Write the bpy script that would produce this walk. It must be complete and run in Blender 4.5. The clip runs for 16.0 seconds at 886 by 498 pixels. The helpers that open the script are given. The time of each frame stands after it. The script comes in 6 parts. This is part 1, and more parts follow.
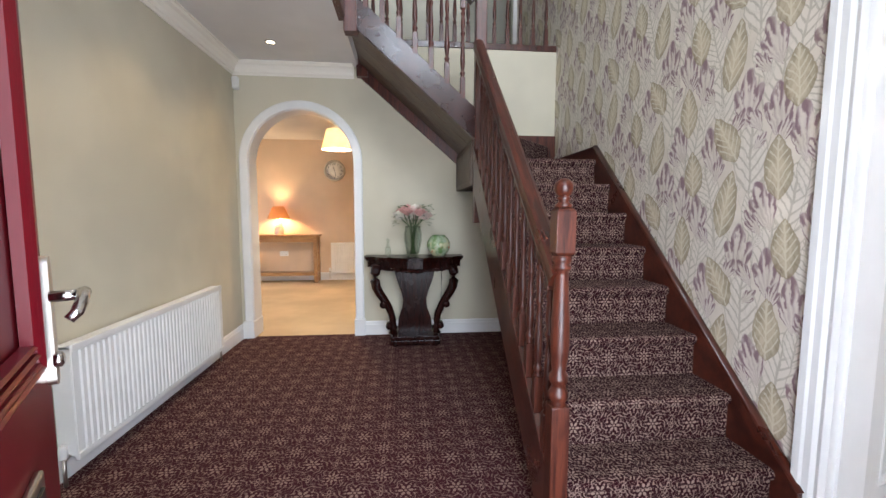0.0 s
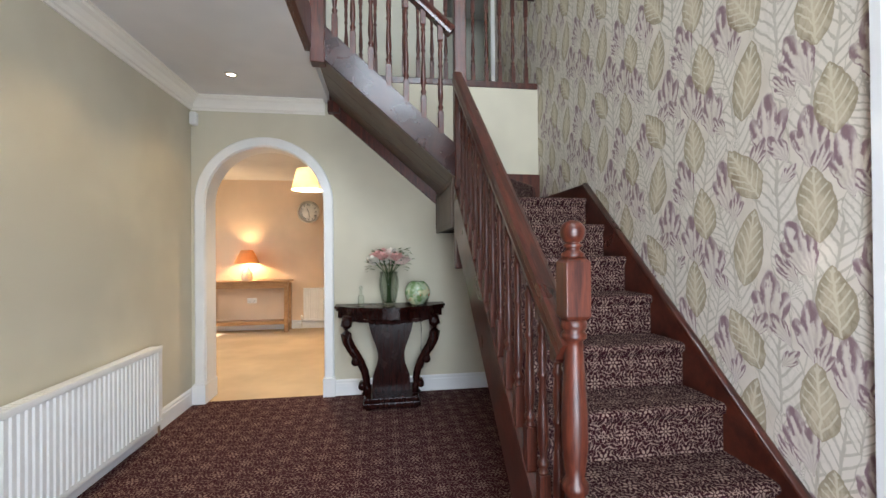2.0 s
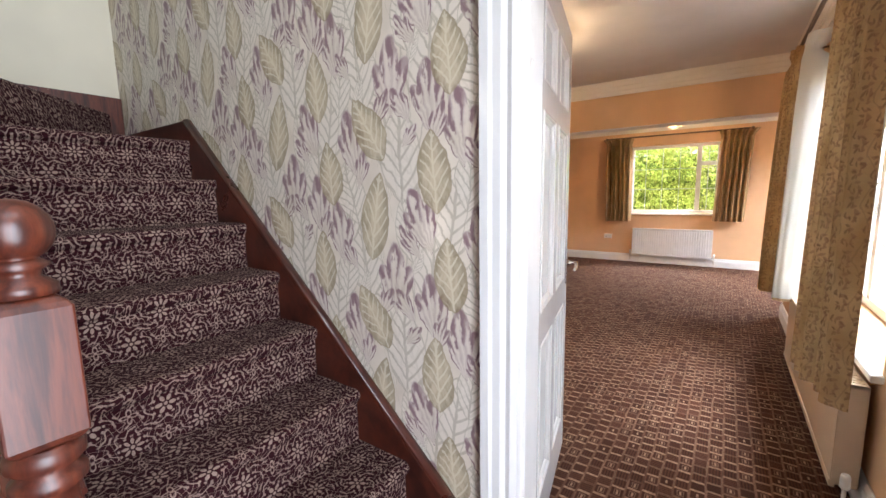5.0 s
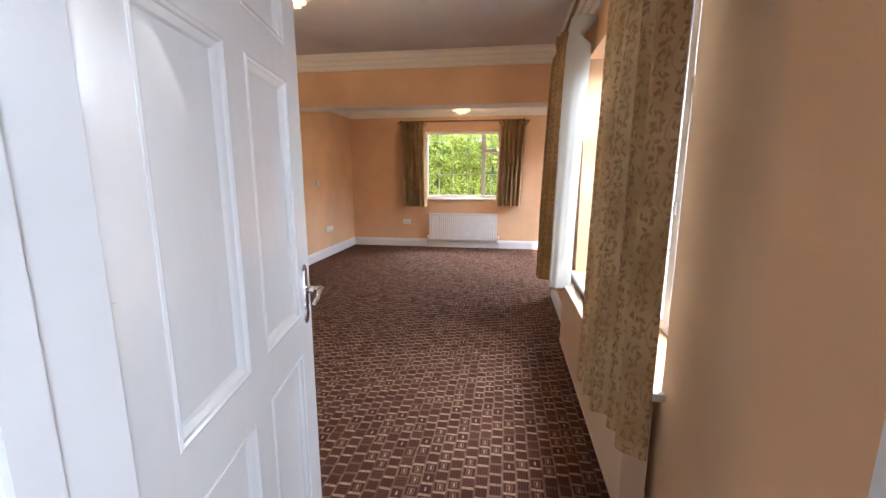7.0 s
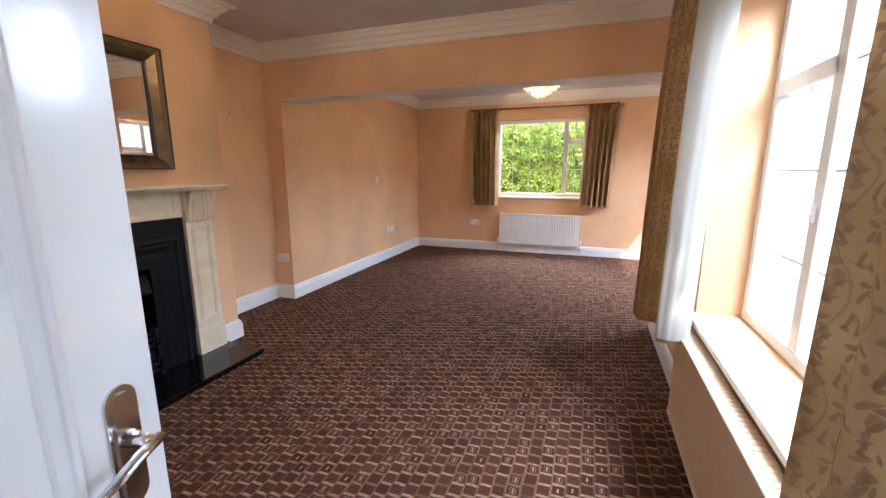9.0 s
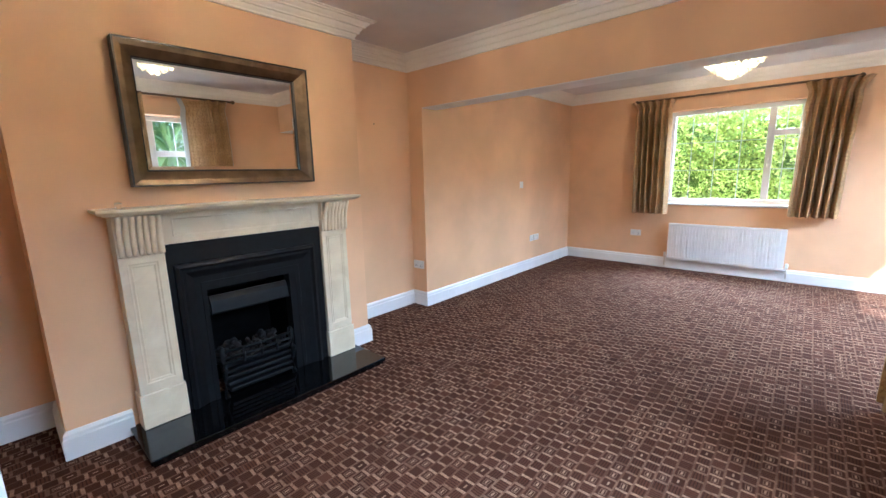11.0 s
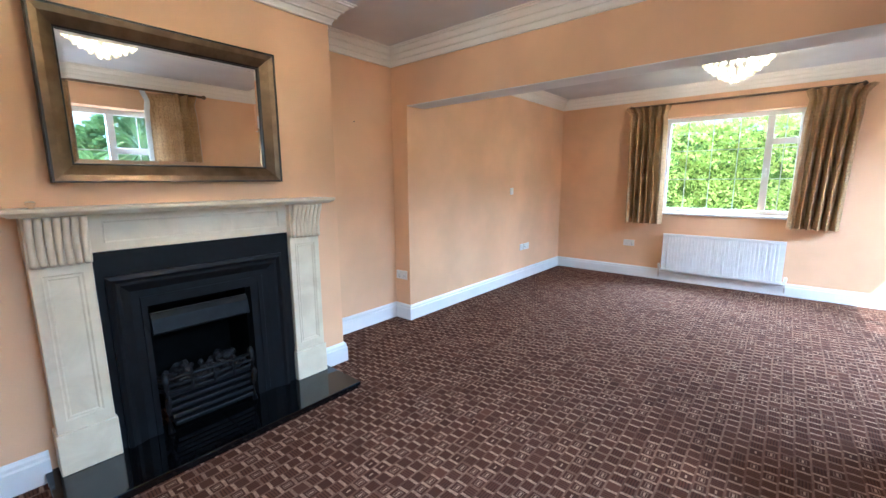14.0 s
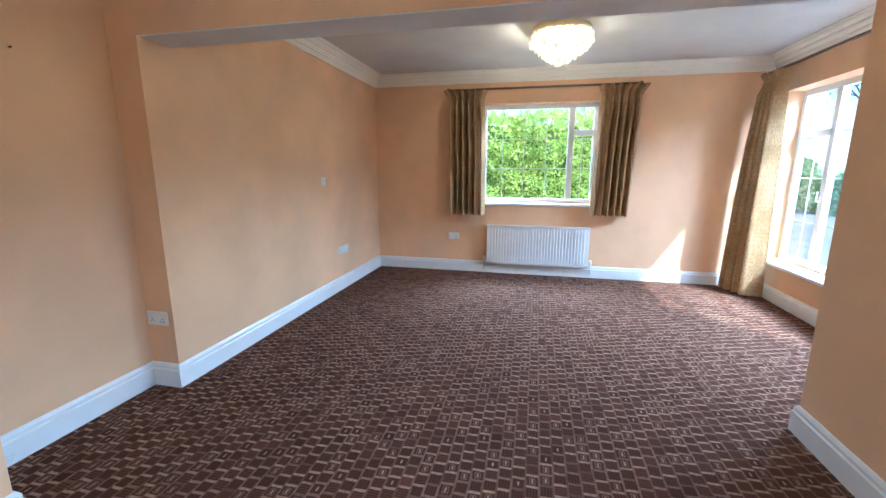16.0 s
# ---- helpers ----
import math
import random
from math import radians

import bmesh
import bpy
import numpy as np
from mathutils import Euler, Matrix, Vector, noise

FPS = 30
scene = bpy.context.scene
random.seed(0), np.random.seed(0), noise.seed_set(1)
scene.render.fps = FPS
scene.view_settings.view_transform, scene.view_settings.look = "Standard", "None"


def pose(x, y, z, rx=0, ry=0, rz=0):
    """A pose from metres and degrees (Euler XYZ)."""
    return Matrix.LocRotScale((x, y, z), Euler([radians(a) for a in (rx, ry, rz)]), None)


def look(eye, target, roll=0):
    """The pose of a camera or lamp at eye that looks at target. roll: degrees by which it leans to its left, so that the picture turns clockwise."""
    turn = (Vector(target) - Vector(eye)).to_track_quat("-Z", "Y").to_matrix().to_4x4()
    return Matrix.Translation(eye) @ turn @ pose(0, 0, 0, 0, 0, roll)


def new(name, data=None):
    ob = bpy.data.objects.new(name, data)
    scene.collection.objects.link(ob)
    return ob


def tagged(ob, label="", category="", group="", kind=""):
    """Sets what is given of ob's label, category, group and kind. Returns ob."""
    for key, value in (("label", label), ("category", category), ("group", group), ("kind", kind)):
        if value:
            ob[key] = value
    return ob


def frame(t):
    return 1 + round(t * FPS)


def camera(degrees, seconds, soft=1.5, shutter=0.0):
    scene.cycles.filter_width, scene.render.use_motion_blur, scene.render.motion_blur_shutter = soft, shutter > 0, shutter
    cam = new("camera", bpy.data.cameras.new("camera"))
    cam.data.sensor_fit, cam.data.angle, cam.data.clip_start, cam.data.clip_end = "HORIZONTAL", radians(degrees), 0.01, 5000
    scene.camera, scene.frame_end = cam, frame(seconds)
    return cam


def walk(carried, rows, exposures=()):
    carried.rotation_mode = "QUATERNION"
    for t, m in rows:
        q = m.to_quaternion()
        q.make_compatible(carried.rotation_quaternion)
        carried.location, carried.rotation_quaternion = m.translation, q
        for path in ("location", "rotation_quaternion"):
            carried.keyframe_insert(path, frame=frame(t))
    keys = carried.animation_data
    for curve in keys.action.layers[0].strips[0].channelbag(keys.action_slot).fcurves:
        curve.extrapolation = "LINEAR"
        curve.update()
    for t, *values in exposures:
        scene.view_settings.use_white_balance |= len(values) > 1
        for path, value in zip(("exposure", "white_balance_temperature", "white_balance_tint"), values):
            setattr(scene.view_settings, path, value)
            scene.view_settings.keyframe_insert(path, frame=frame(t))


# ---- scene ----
cam = camera(95.1, 16.0)
PATH = [
    (0, (-0.012, 0.091, 1.201), (0.182, 2.073, 1.019), 0.2),
    (0.5, (-0.01, 0.23, 1.195), (0.191, 2.216, 1.074), -0.1),
    (1, (-0.007, 0.306, 1.213), (0.203, 2.294, 1.166), -0.4),
    (1.5, (0.013, 0.349, 1.241), (0.235, 2.336, 1.266), -0.5),
    (2, (0.041, 0.424, 1.235), (0.327, 2.404, 1.248), -0.5),
    (2.5, (0.078, 0.55, 1.256), (0.495, 2.505, 1.193), -0.6),
    (3, (0.11, 0.663, 1.298), (0.721, 2.562, 1.163), -0.9),
    (3.5, (0.145, 0.766, 1.307), (1.001, 2.563, 1.113), -1.1),
    (4, (0.211, 0.812, 1.316), (1.338, 2.448, 1.088), -1.1),
    (4.5, (0.303, 0.837, 1.317), (1.699, 2.247, 1.067), -1.1),
    (5, (0.445, 0.837, 1.313), (2.069, 1.974, 1.047), -0.9),
    (5.2, (0.521, 0.839, 1.317), (2.218, 1.862, 1.042), -0.7),
    (7.3, (1.372, 0.857, 1.325), (3.319, 1.137, 0.968), 0.1),
    (7.5, (1.468, 0.859, 1.326), (3.413, 1.154, 0.963), -0.2),
    (8, (1.666, 0.861, 1.319), (3.594, 1.246, 0.948), -0.3),
    (8.5, (1.844, 0.868, 1.322), (3.738, 1.388, 0.949), -0.4),
    (8.7, (1.925, 0.876, 1.332), (3.803, 1.453, 0.955), -0.2),
    (10.8, (2.421, 0.858, 1.366), (3.935, 2.111, 0.995), -1.3),
    (11, (2.447, 0.859, 1.38), (3.906, 2.177, 1.015), -1.3),
    (11.5, (2.481, 0.881, 1.386), (3.809, 2.34, 1.057), -1.4),
    (12, (2.498, 0.913, 1.378), (3.721, 2.468, 1.084), -1.3),
    (12.5, (2.517, 0.912, 1.369), (3.69, 2.508, 1.09), -1.3),
    (13, (2.529, 0.914, 1.371), (3.745, 2.475, 1.083), -1.1),
    (13.5, (2.56, 0.94, 1.363), (3.902, 2.391, 1.054), -0.8),
    (14, (2.687, 1.055, 1.349), (4.194, 2.327, 1.016), -0.3),
    (14.5, (2.822, 1.186, 1.352), (4.488, 2.233, 0.998), 0.1),
    (15, (3.017, 1.314, 1.335), (4.805, 2.132, 0.968), 0.4),
    (15.5, (3.266, 1.461, 1.332), (5.131, 2.079, 0.957), 0.3),
    (16, (3.503, 1.673, 1.326), (5.418, 2.106, 0.944), 0.2),
]
walk(cam, [(t, look(eye, target, roll)) for t, eye, target, roll in PATH],
     [(0, 1.52, 6450, 13), (0.5, 1.52, 6400, 10), (2.5, 1.55, 6400, 10), (4.0, 1.6, 6450, 13), (5.0, 1.62, 6500, 14), (7.5, 1.27, 5850, 14), (9.5, 1.45, 5650, 12), (11.0, 1.84, 5000, 5), (12.0, 1.86, 5280, 8), (12.5, 1.86, 5850, 14), (13.2, 1.90, 5400, 8), (14.5, 2.0, 4430, 1), (15.5, 1.88, 4400, 0), (16.0, 1.62, 4480, -1)])

# ---- light ----
world = bpy.data.worlds.new("world")
scene.world = world
world.use_nodes = True
wn = world.node_tree
sky = wn.nodes.new("ShaderNodeTexSky")
sky.sky_type, sky.sun_disc = 'NISHITA', False
sky.sun_elevation, sky.sun_rotation = radians(47), radians(225)
wn.links.new(sky.outputs[0], wn.nodes["Background"].inputs[0])
wn.nodes["Background"].inputs[1].default_value = 0.15


def lamp(name, kind, energy, colour, m, **more):
    data = bpy.data.lights.new(name, kind)
    data.energy, data.color = energy, colour
    ob = new(name, data)
    ob.matrix_world = m
    return data


sun = lamp("sun", 'SUN', 4.0, (1, 0.93, 0.82), look((0, 0, 6), (0.7, 0.7, 4.94)))
sun.angle = radians(0.6)


def window_light(name, energy, eye, target, w, h, colour=(0.80, 0.90, 1.0)):
    data = lamp(name, 'AREA', energy, colour, look(eye, target))
    data.shape, data.size, data.size_y = 'RECTANGLE', w, h
    return data


window_light("sky_light_front_window", 145, (3.3, -0.75, 2.75), (3.3, 2.0, 0.6), 2.4, 1.2)
window_light("sky_light_bay_window", 255, (7.4, -1.9, 2.75), (7.4, 1.2, 0.6), 2.4, 1.2)
window_light("sky_light_side_window", 130, (9.75, 1.65, 2.75), (6.6, 1.65, 0.7), 1.6, 1.0)
window_light("sky_light_front_door", 29, (0.24, -0.12, 1.12), (-0.7, 2.2, 1.0), 0.92, 1.95, (0.79, 0.88, 1.0))
window_light("sky_light_back_room_window", 7, (-3.78, 5.9, 1.5), (-1.2, 5.9, 0.6), 1.35, 1.15, (1.0, 0.95, 0.88))
window_light("sky_light_landing_window", 42, (0.45, -0.3, 3.95), (0.2, 4.6, 2.95), 1.5, 1.25)


# ---- materials ----
class N:
    """A value in a node tree, with arithmetic."""
    def __init__(self, tree, socket):
        self.t, self.s = tree, socket

    def op(self, kind, *others):
        n = self.t.nodes.new("ShaderNodeMath")
        n.operation = kind
        for i, v in enumerate((self, *others)):
            if isinstance(v, N):
                self.t.links.new(v.s, n.inputs[i])
            else:
                n.inputs[i].default_value = v
        return N(self.t, n.outputs[0])

    def __add__(self, o): return self.op('ADD', o)
    def __sub__(self, o): return self.op('SUBTRACT', o)
    def __mul__(self, o): return self.op('MULTIPLY', o)
    def __truediv__(self, o): return self.op('DIVIDE', o)
    def __neg__(self): return self.op('MULTIPLY', -1.0)
    def abs(self): return self.op('ABSOLUTE')
    def floor(self): return self.op('FLOOR')
    def fract(self): return self.op('FRACT')
    def sin(self): return self.op('SINE')
    def cos(self): return self.op('COSINE')
    def sqrt(self): return self.op('SQRT')
    def mod(self, p): return self.op('FLOORED_MODULO', p)
    def max(self, o): return self.op('MAXIMUM', o)
    def min(self, o): return self.op('MINIMUM', o)
    def atan2(self, o): return self.op('ARCTAN2', o)
    def lt(self, o): return self.op('LESS_THAN', o)
    def gt(self, o): return self.op('GREATER_THAN', o)

    def step(self, a, b):
        """0 at a, 1 at b, smooth between."""
        n = self.t.nodes.new("ShaderNodeMapRange")
        n.interpolation_type = 'SMOOTHSTEP'
        self.t.links.new(self.s, n.inputs[0])
        lo, hi, x, y = (a, b, 0, 1) if a < b else (b, a, 1, 0)
        n.inputs[1].default_value, n.inputs[2].default_value, n.inputs[3].default_value, n.inputs[4].default_value = lo, hi, x, y
        return N(self.t, n.outputs[0])


class Mat:
    def __init__(self, name, rough=0.6, metal=0.0, spec=0.5, coat=0.0):
        self.m = bpy.data.materials.new(name)
        self.m.use_nodes = True
        self.t = self.m.node_tree
        self.b = self.t.nodes["Principled BSDF"]
        self.b.inputs["Roughness"].default_value = rough
        self.b.inputs["Metallic"].default_value = metal
        self.b.inputs["Specular IOR Level"].default_value = spec
        self.b.inputs["Coat Weight"].default_value = coat
        self.b.inputs["Coat Roughness"].default_value = 0.12
        self.tc = self.t.nodes.new("ShaderNodeTexCoord")

    def xyz(self):
        s = self.t.nodes.new("ShaderNodeSeparateXYZ")
        self.t.links.new(self.tc.outputs["Object"], s.inputs[0])
        return [N(self.t, o) for o in s.outputs]

    def noise(self, scale, detail=4, rough=0.55, stretch=None, distort=0.0):
        n = self.t.nodes.new("ShaderNodeTexNoise")
        n.inputs["Scale"].default_value, n.inputs["Detail"].default_value = scale, detail
        n.inputs["Roughness"].default_value, n.inputs["Distortion"].default_value = rough, distort
        src = self.tc.outputs["Object"]
        if stretch:
            mp = self.t.nodes.new("ShaderNodeMapping")
            mp.inputs["Scale"].default_value = stretch
            self.t.links.new(src, mp.inputs[0])
            src = mp.outputs[0]
        self.t.links.new(src, n.inputs["Vector"])
        return N(self.t, n.outputs[0])

    def mix(self, a, b, f):
        """Colours or colour sockets a and b, mixed by the value f."""
        n = self.t.nodes.new("ShaderNodeMix")
        n.data_type = 'RGBA'
        for i, v in ((6, a), (7, b)):
            if isinstance(v, tuple):
                n.inputs[i].default_value = (*v, 1)
            else:
                self.t.links.new(v, n.inputs[i])
        if isinstance(f, N):
            self.t.links.new(f.s, n.inputs[0])
        else:
            n.inputs[0].default_value = f
        return n.outputs[2]

    def colour(self, c):
        if isinstance(c, tuple):
            self.b.inputs["Base Color"].default_value = (*c, 1)
        else:
            self.t.links.new(c, self.b.inputs["Base Color"])
        return self

    def rough(self, v):
        self.t.links.new(v.s, self.b.inputs["Roughness"])
        return self

    def bump(self, h, strength=0.2, dist=0.002):
        n = self.t.nodes.new("ShaderNodeBump")
        n.inputs["Strength"].default_value, n.inputs["Distance"].default_value = strength, dist
        self.t.links.new(h.s, n.inputs["Height"])
        self.t.links.new(n.outputs[0], self.b.inputs["Normal"])
        return self


def painted(name, c, rough=0.75, amount=0.08, grain=0.25, spec=0.3):
    m = Mat(name, rough, spec=spec)
    big, fine = m.noise(1.3, 3), m.noise(140, 3)
    dark = tuple(v * (1 - amount) for v in c)
    light = tuple(min(1, v * (1 + amount)) for v in c)
    m.colour(m.mix(dark, light, big.step(0.3, 0.7)))
    m.bump(fine + m.noise(35, 2) * 0.6, grain, 0.0015)
    return m.m


def plain(name, c, rough=0.4, metal=0.0, coat=0.0, vary=0.08, scale=9, spec=0.5):
    m = Mat(name, rough, metal, spec, coat)
    n = m.noise(scale, 5)
    m.colour(m.mix(tuple(v * (1 - vary) for v in c), tuple(min(1, v * (1 + vary)) for v in c), n.step(0.3, 0.7)))
    m.rough(n * 0.15 + (rough - 0.07))
    return m.m


def brushed_gloss(name, c):
    """Gloss paint laid on by brush: soft ripples along the grain."""
    m = Mat(name, 0.2, spec=0.5, coat=0.25)
    ripple, fine = m.noise(16, 3, 0.5, (1.0, 1.0, 0.35)), m.noise(70, 2, 0.5, (1, 1, 0.15))
    m.colour(m.mix(tuple(v * 0.97 for v in c), c, m.noise(3, 3).step(0.3, 0.7)))
    m.bump(ripple + fine * 0.15, 0.35, 0.004)
    return m.m


def wood(name, dark, light, rough=0.3, coat=0.3, stretch=(14, 14, 1.2), scale=3.0):
    m = Mat(name, rough, coat=coat)
    g = m.noise(scale, 8, 0.6, stretch, 0.8)
    f = m.noise(scale * 6, 4, 0.6, stretch, 0.2)
    m.colour(m.mix(dark, light, (g * 0.7 + f * 0.3).step(0.35, 0.68)))
    m.rough(m.noise(5, 3) * 0.2 + (rough - 0.1))
    m.bump(f, 0.08, 0.001)
    return m.m


def glass(name, rough=0.0):
    m = Mat(name, rough)
    m.b.inputs["Transmission Weight"].default_value = 1.0
    m.b.inputs["IOR"].default_value = 1.45
    m.colour((0.97, 0.99, 0.98))
    return m.m


def pane_glass():
    m = Mat("window_glass", 0.0)
    t = m.t
    tr, gl, mx = t.nodes.new("ShaderNodeBsdfTransparent"), t.nodes.new("ShaderNodeBsdfGlossy"), t.nodes.new("ShaderNodeMixShader")
    gl.inputs["Roughness"].default_value = 0.02
    mx.inputs[0].default_value = 0.05
    t.links.new(tr.outputs[0], mx.inputs[1])
    t.links.new(gl.outputs[0], mx.inputs[2])
    t.links.new(mx.outputs[0], t.nodes["Material Output"].inputs[0])
    return m.m


def cut_glass():
    m = Mat("cut_glass", 0.02)
    t = m.t
    tr, mx = t.nodes.new("ShaderNodeBsdfTransparent"), t.nodes.new("ShaderNodeMixShader")
    tr.inputs[0].default_value = (0.90, 0.94, 0.92, 1)
    m.b.inputs["Transmission Weight"].default_value = 1.0
    m.b.inputs["IOR"].default_value = 1.3
    mx.inputs[0].default_value = 0.25
    t.links.new(tr.outputs[0], mx.inputs[1])
    t.links.new(m.b.outputs[0], mx.inputs[2])
    t.links.new(mx.outputs[0], t.nodes["Material Output"].inputs[0])
    return m.m


def glow(name, c, strength):
    m = Mat(name, 0.5)
    m.colour(c)
    m.b.inputs["Emission Color"].default_value = (*c, 1)
    m.b.inputs["Emission Strength"].default_value = strength
    return m.m


def shade_cloth(name, c, through_amount=0.5):
    m = Mat(name, 0.9)
    x, y, z = m.xyz()
    weave = m.noise(300, 2)
    m.colour(m.mix(tuple(v * 0.9 for v in c), c, weave))
    t = m.t
    tl, mx = t.nodes.new("ShaderNodeBsdfTranslucent"), t.nodes.new("ShaderNodeMixShader")
    tl.inputs[0].default_value = (*c, 1)
    mx.inputs[0].default_value = through_amount
    t.links.new(m.b.outputs[0], mx.inputs[1])
    t.links.new(tl.outputs[0], mx.inputs[2])
    t.links.new(mx.outputs[0], t.nodes["Material Output"].inputs[0])
    m.bump(weave, 0.2, 0.001)
    return m.m


def damask(name, fine, contrast, deep=1.0, vines=0.85):
    """Burgundy carpet with beige medallions and scrolls; fine: the repeat in metres."""
    m = Mat(name, 0.95, spec=0.1)
    x, y, z = m.xyz()
    wob = m.noise(9, 2)
    u = (x + wob * 0.012) / fine
    v = (y + z + wob * 0.012) / fine

    def cell(du, dv):
        a, b = (u + du).mod(1.0) - 0.5, (v + dv).mod(1.0) - 0.5
        r = (a * a + b * b).sqrt()
        return a, b, r, b.atan2(a)

    tau = 2 * math.pi
    total = None
    for du, dv, petals_n in ((0, 0, 8.0), (0.5, 0.5, 6.0)):
        a, b, r, th = cell(du, dv)
        lobes = (th * petals_n).cos()
        petals = (r - (lobes * 0.035 + 0.115)).step(0.012, -0.004) * lobes.step(-0.55, -0.2) * r.step(0.045, 0.06)
        core = r.step(0.034, 0.024)
        beads = (r - 0.185).abs().step(0.022, 0.012) * (th * 12.0).cos().step(0.0, 0.4)
        tendril = (r - ((th * petals_n).cos() * 0.045 + 0.255)).abs().step(0.017, 0.008) * (th * petals_n * 0.5 + 0.6).sin().abs().step(0.15, 0.35)
        curls = ((r * 52.0 + (th * petals_n).sin() * 2.6).sin()).step(0.62, 0.85) * r.step(0.27, 0.29) * r.step(0.40, 0.36) * (th * petals_n * 1.0).cos().step(-0.6, 0.1)
        s = petals.max(core).max(beads * 0.9).max(tendril * (vines * 0.5 + 0.5)).max(curls * vines)
        total = s if total is None else total.max(s)
    for du, dv in ((0.5, 0.0), (0.0, 0.5)):
        a, b, r, th = cell(du, dv)
        total = total.max((r - ((th * 4.0).cos() * 0.04 + 0.075)).abs().step(0.022, 0.010)).max(r.step(0.03, 0.02))
    vine = ((u * (2 * tau) + (v * (3 * tau)).sin() * 2.4).sin()).abs().step(0.14, 0.055)
    vine2 = ((v * (2 * tau) + (u * (3 * tau) + 1.0).sin() * 2.4).sin()).abs().step(0.14, 0.055)
    a, b, r, th = cell(0.0, 0.0)
    a2, b2, r2, th2 = cell(0.5, 0.5)
    between = r.min(r2).step(0.19, 0.22)
    total = total.max(vine.max(vine2) * between * vines) * (m.noise(80, 3).step(0.25, 0.5) * 0.4 + 0.6)
    yarn = m.noise(420, 3, 0.7)
    big = m.noise(2.2, 3)
    ground = m.mix((0.014 * deep, 0.003 * deep, 0.0046 * deep), (0.042 * deep, 0.009 * deep, 0.0125 * deep), yarn)
    figure = m.mix((0.22, 0.142, 0.115), (0.48, 0.35, 0.285), yarn)
    worn = (total * (big * 0.35 + 0.7) * (yarn * 0.3 + 0.7) * contrast).min(1.0)
    m.colour(m.mix(ground, figure, worn))
    m.bump(yarn + total * 0.3, 0.5, 0.003)
    return m.m


def basket_carpet():
    """Brown carpet woven in small squares, each with pale bars along some of its sides and a short dash in some."""
    m = Mat("basket_carpet", 0.95, spec=0.08)
    t = m.t
    x, y, z = m.xyz()
    wob, wob2 = m.noise(4, 3), m.noise(23, 2)
    P = 0.059

    def rand(a, b):
        wh, cv = t.nodes.new("ShaderNodeTexWhiteNoise"), t.nodes.new("ShaderNodeCombineXYZ")
        wh.noise_dimensions = '2D'
        t.links.new(a.s, cv.inputs[0])
        t.links.new(b.s, cv.inputs[1])
        t.links.new(cv.outputs[0], wh.inputs["Vector"])
        return N(t, wh.outputs[0])

    v = (y - wob * 0.02 + wob2 * 0.004) / P
    row = v.floor()
    u = (x + wob * 0.02 + wob2 * 0.006) / (P * 1.12) + row * 0.31 + rand(row, row + 0.5) * 0.12
    col = u.floor()
    fu, fv = u.fract(), v.fract()
    du, dv = (fu - 0.5).abs(), (fv - 0.5).abs()
    ru = rand((u + 0.5).floor(), row + 0.31)
    rv = rand(col + 0.57, (v + 0.5).floor())
    rc, rd = rand(col + 0.13, row + 0.71), rand(col + 0.91, row + 0.23)
    yarn, big, streak = m.noise(380, 3, 0.7), m.noise(0.9, 4), m.noise(70, 3, 0.6)
    upright = du.step(0.37, 0.42) * dv.step(0.49, 0.40) * (ru * 1.3 + 0.15).min(1.0)
    level = dv.step(0.40, 0.45) * (rv * 0.42 + 0.12)
    box_ring = ((du * 1.0).max(dv * 1.25) - 0.25).abs().step(0.06, 0.03) * rc.gt(0.74) * 0.4
    dash = du.step(0.20, 0.15) * dv.step(0.09, 0.05) * rc.gt(0.66)
    strip = (((fu * rd.gt(0.5) + fv * rd.lt(0.5)) * 5.0).fract() - 0.5).abs().step(0.28, 0.40) * rc.lt(0.6) * 0.7
    base = m.mix((0.050, 0.018, 0.011), (0.118, 0.050, 0.030), yarn * 0.45 + rd * 0.4 + big * 0.3 - 0.1)
    base = m.mix(base, (0.022, 0.009, 0.007), strip.max(rc.gt(0.62) * du.max(dv).step(0.40, 0.36) * 0.45))
    pale = m.mix((0.24, 0.135, 0.085), (0.54, 0.36, 0.24), streak)
    f = upright.max(level).max(box_ring).max(dash) * (streak * 0.8 + 0.45).min(1.0) * (yarn * 0.4 + 0.6)
    m.colour(m.mix(base, pale, f))
    m.bump(yarn + f * 0.5, 0.5, 0.003)
    return m.m


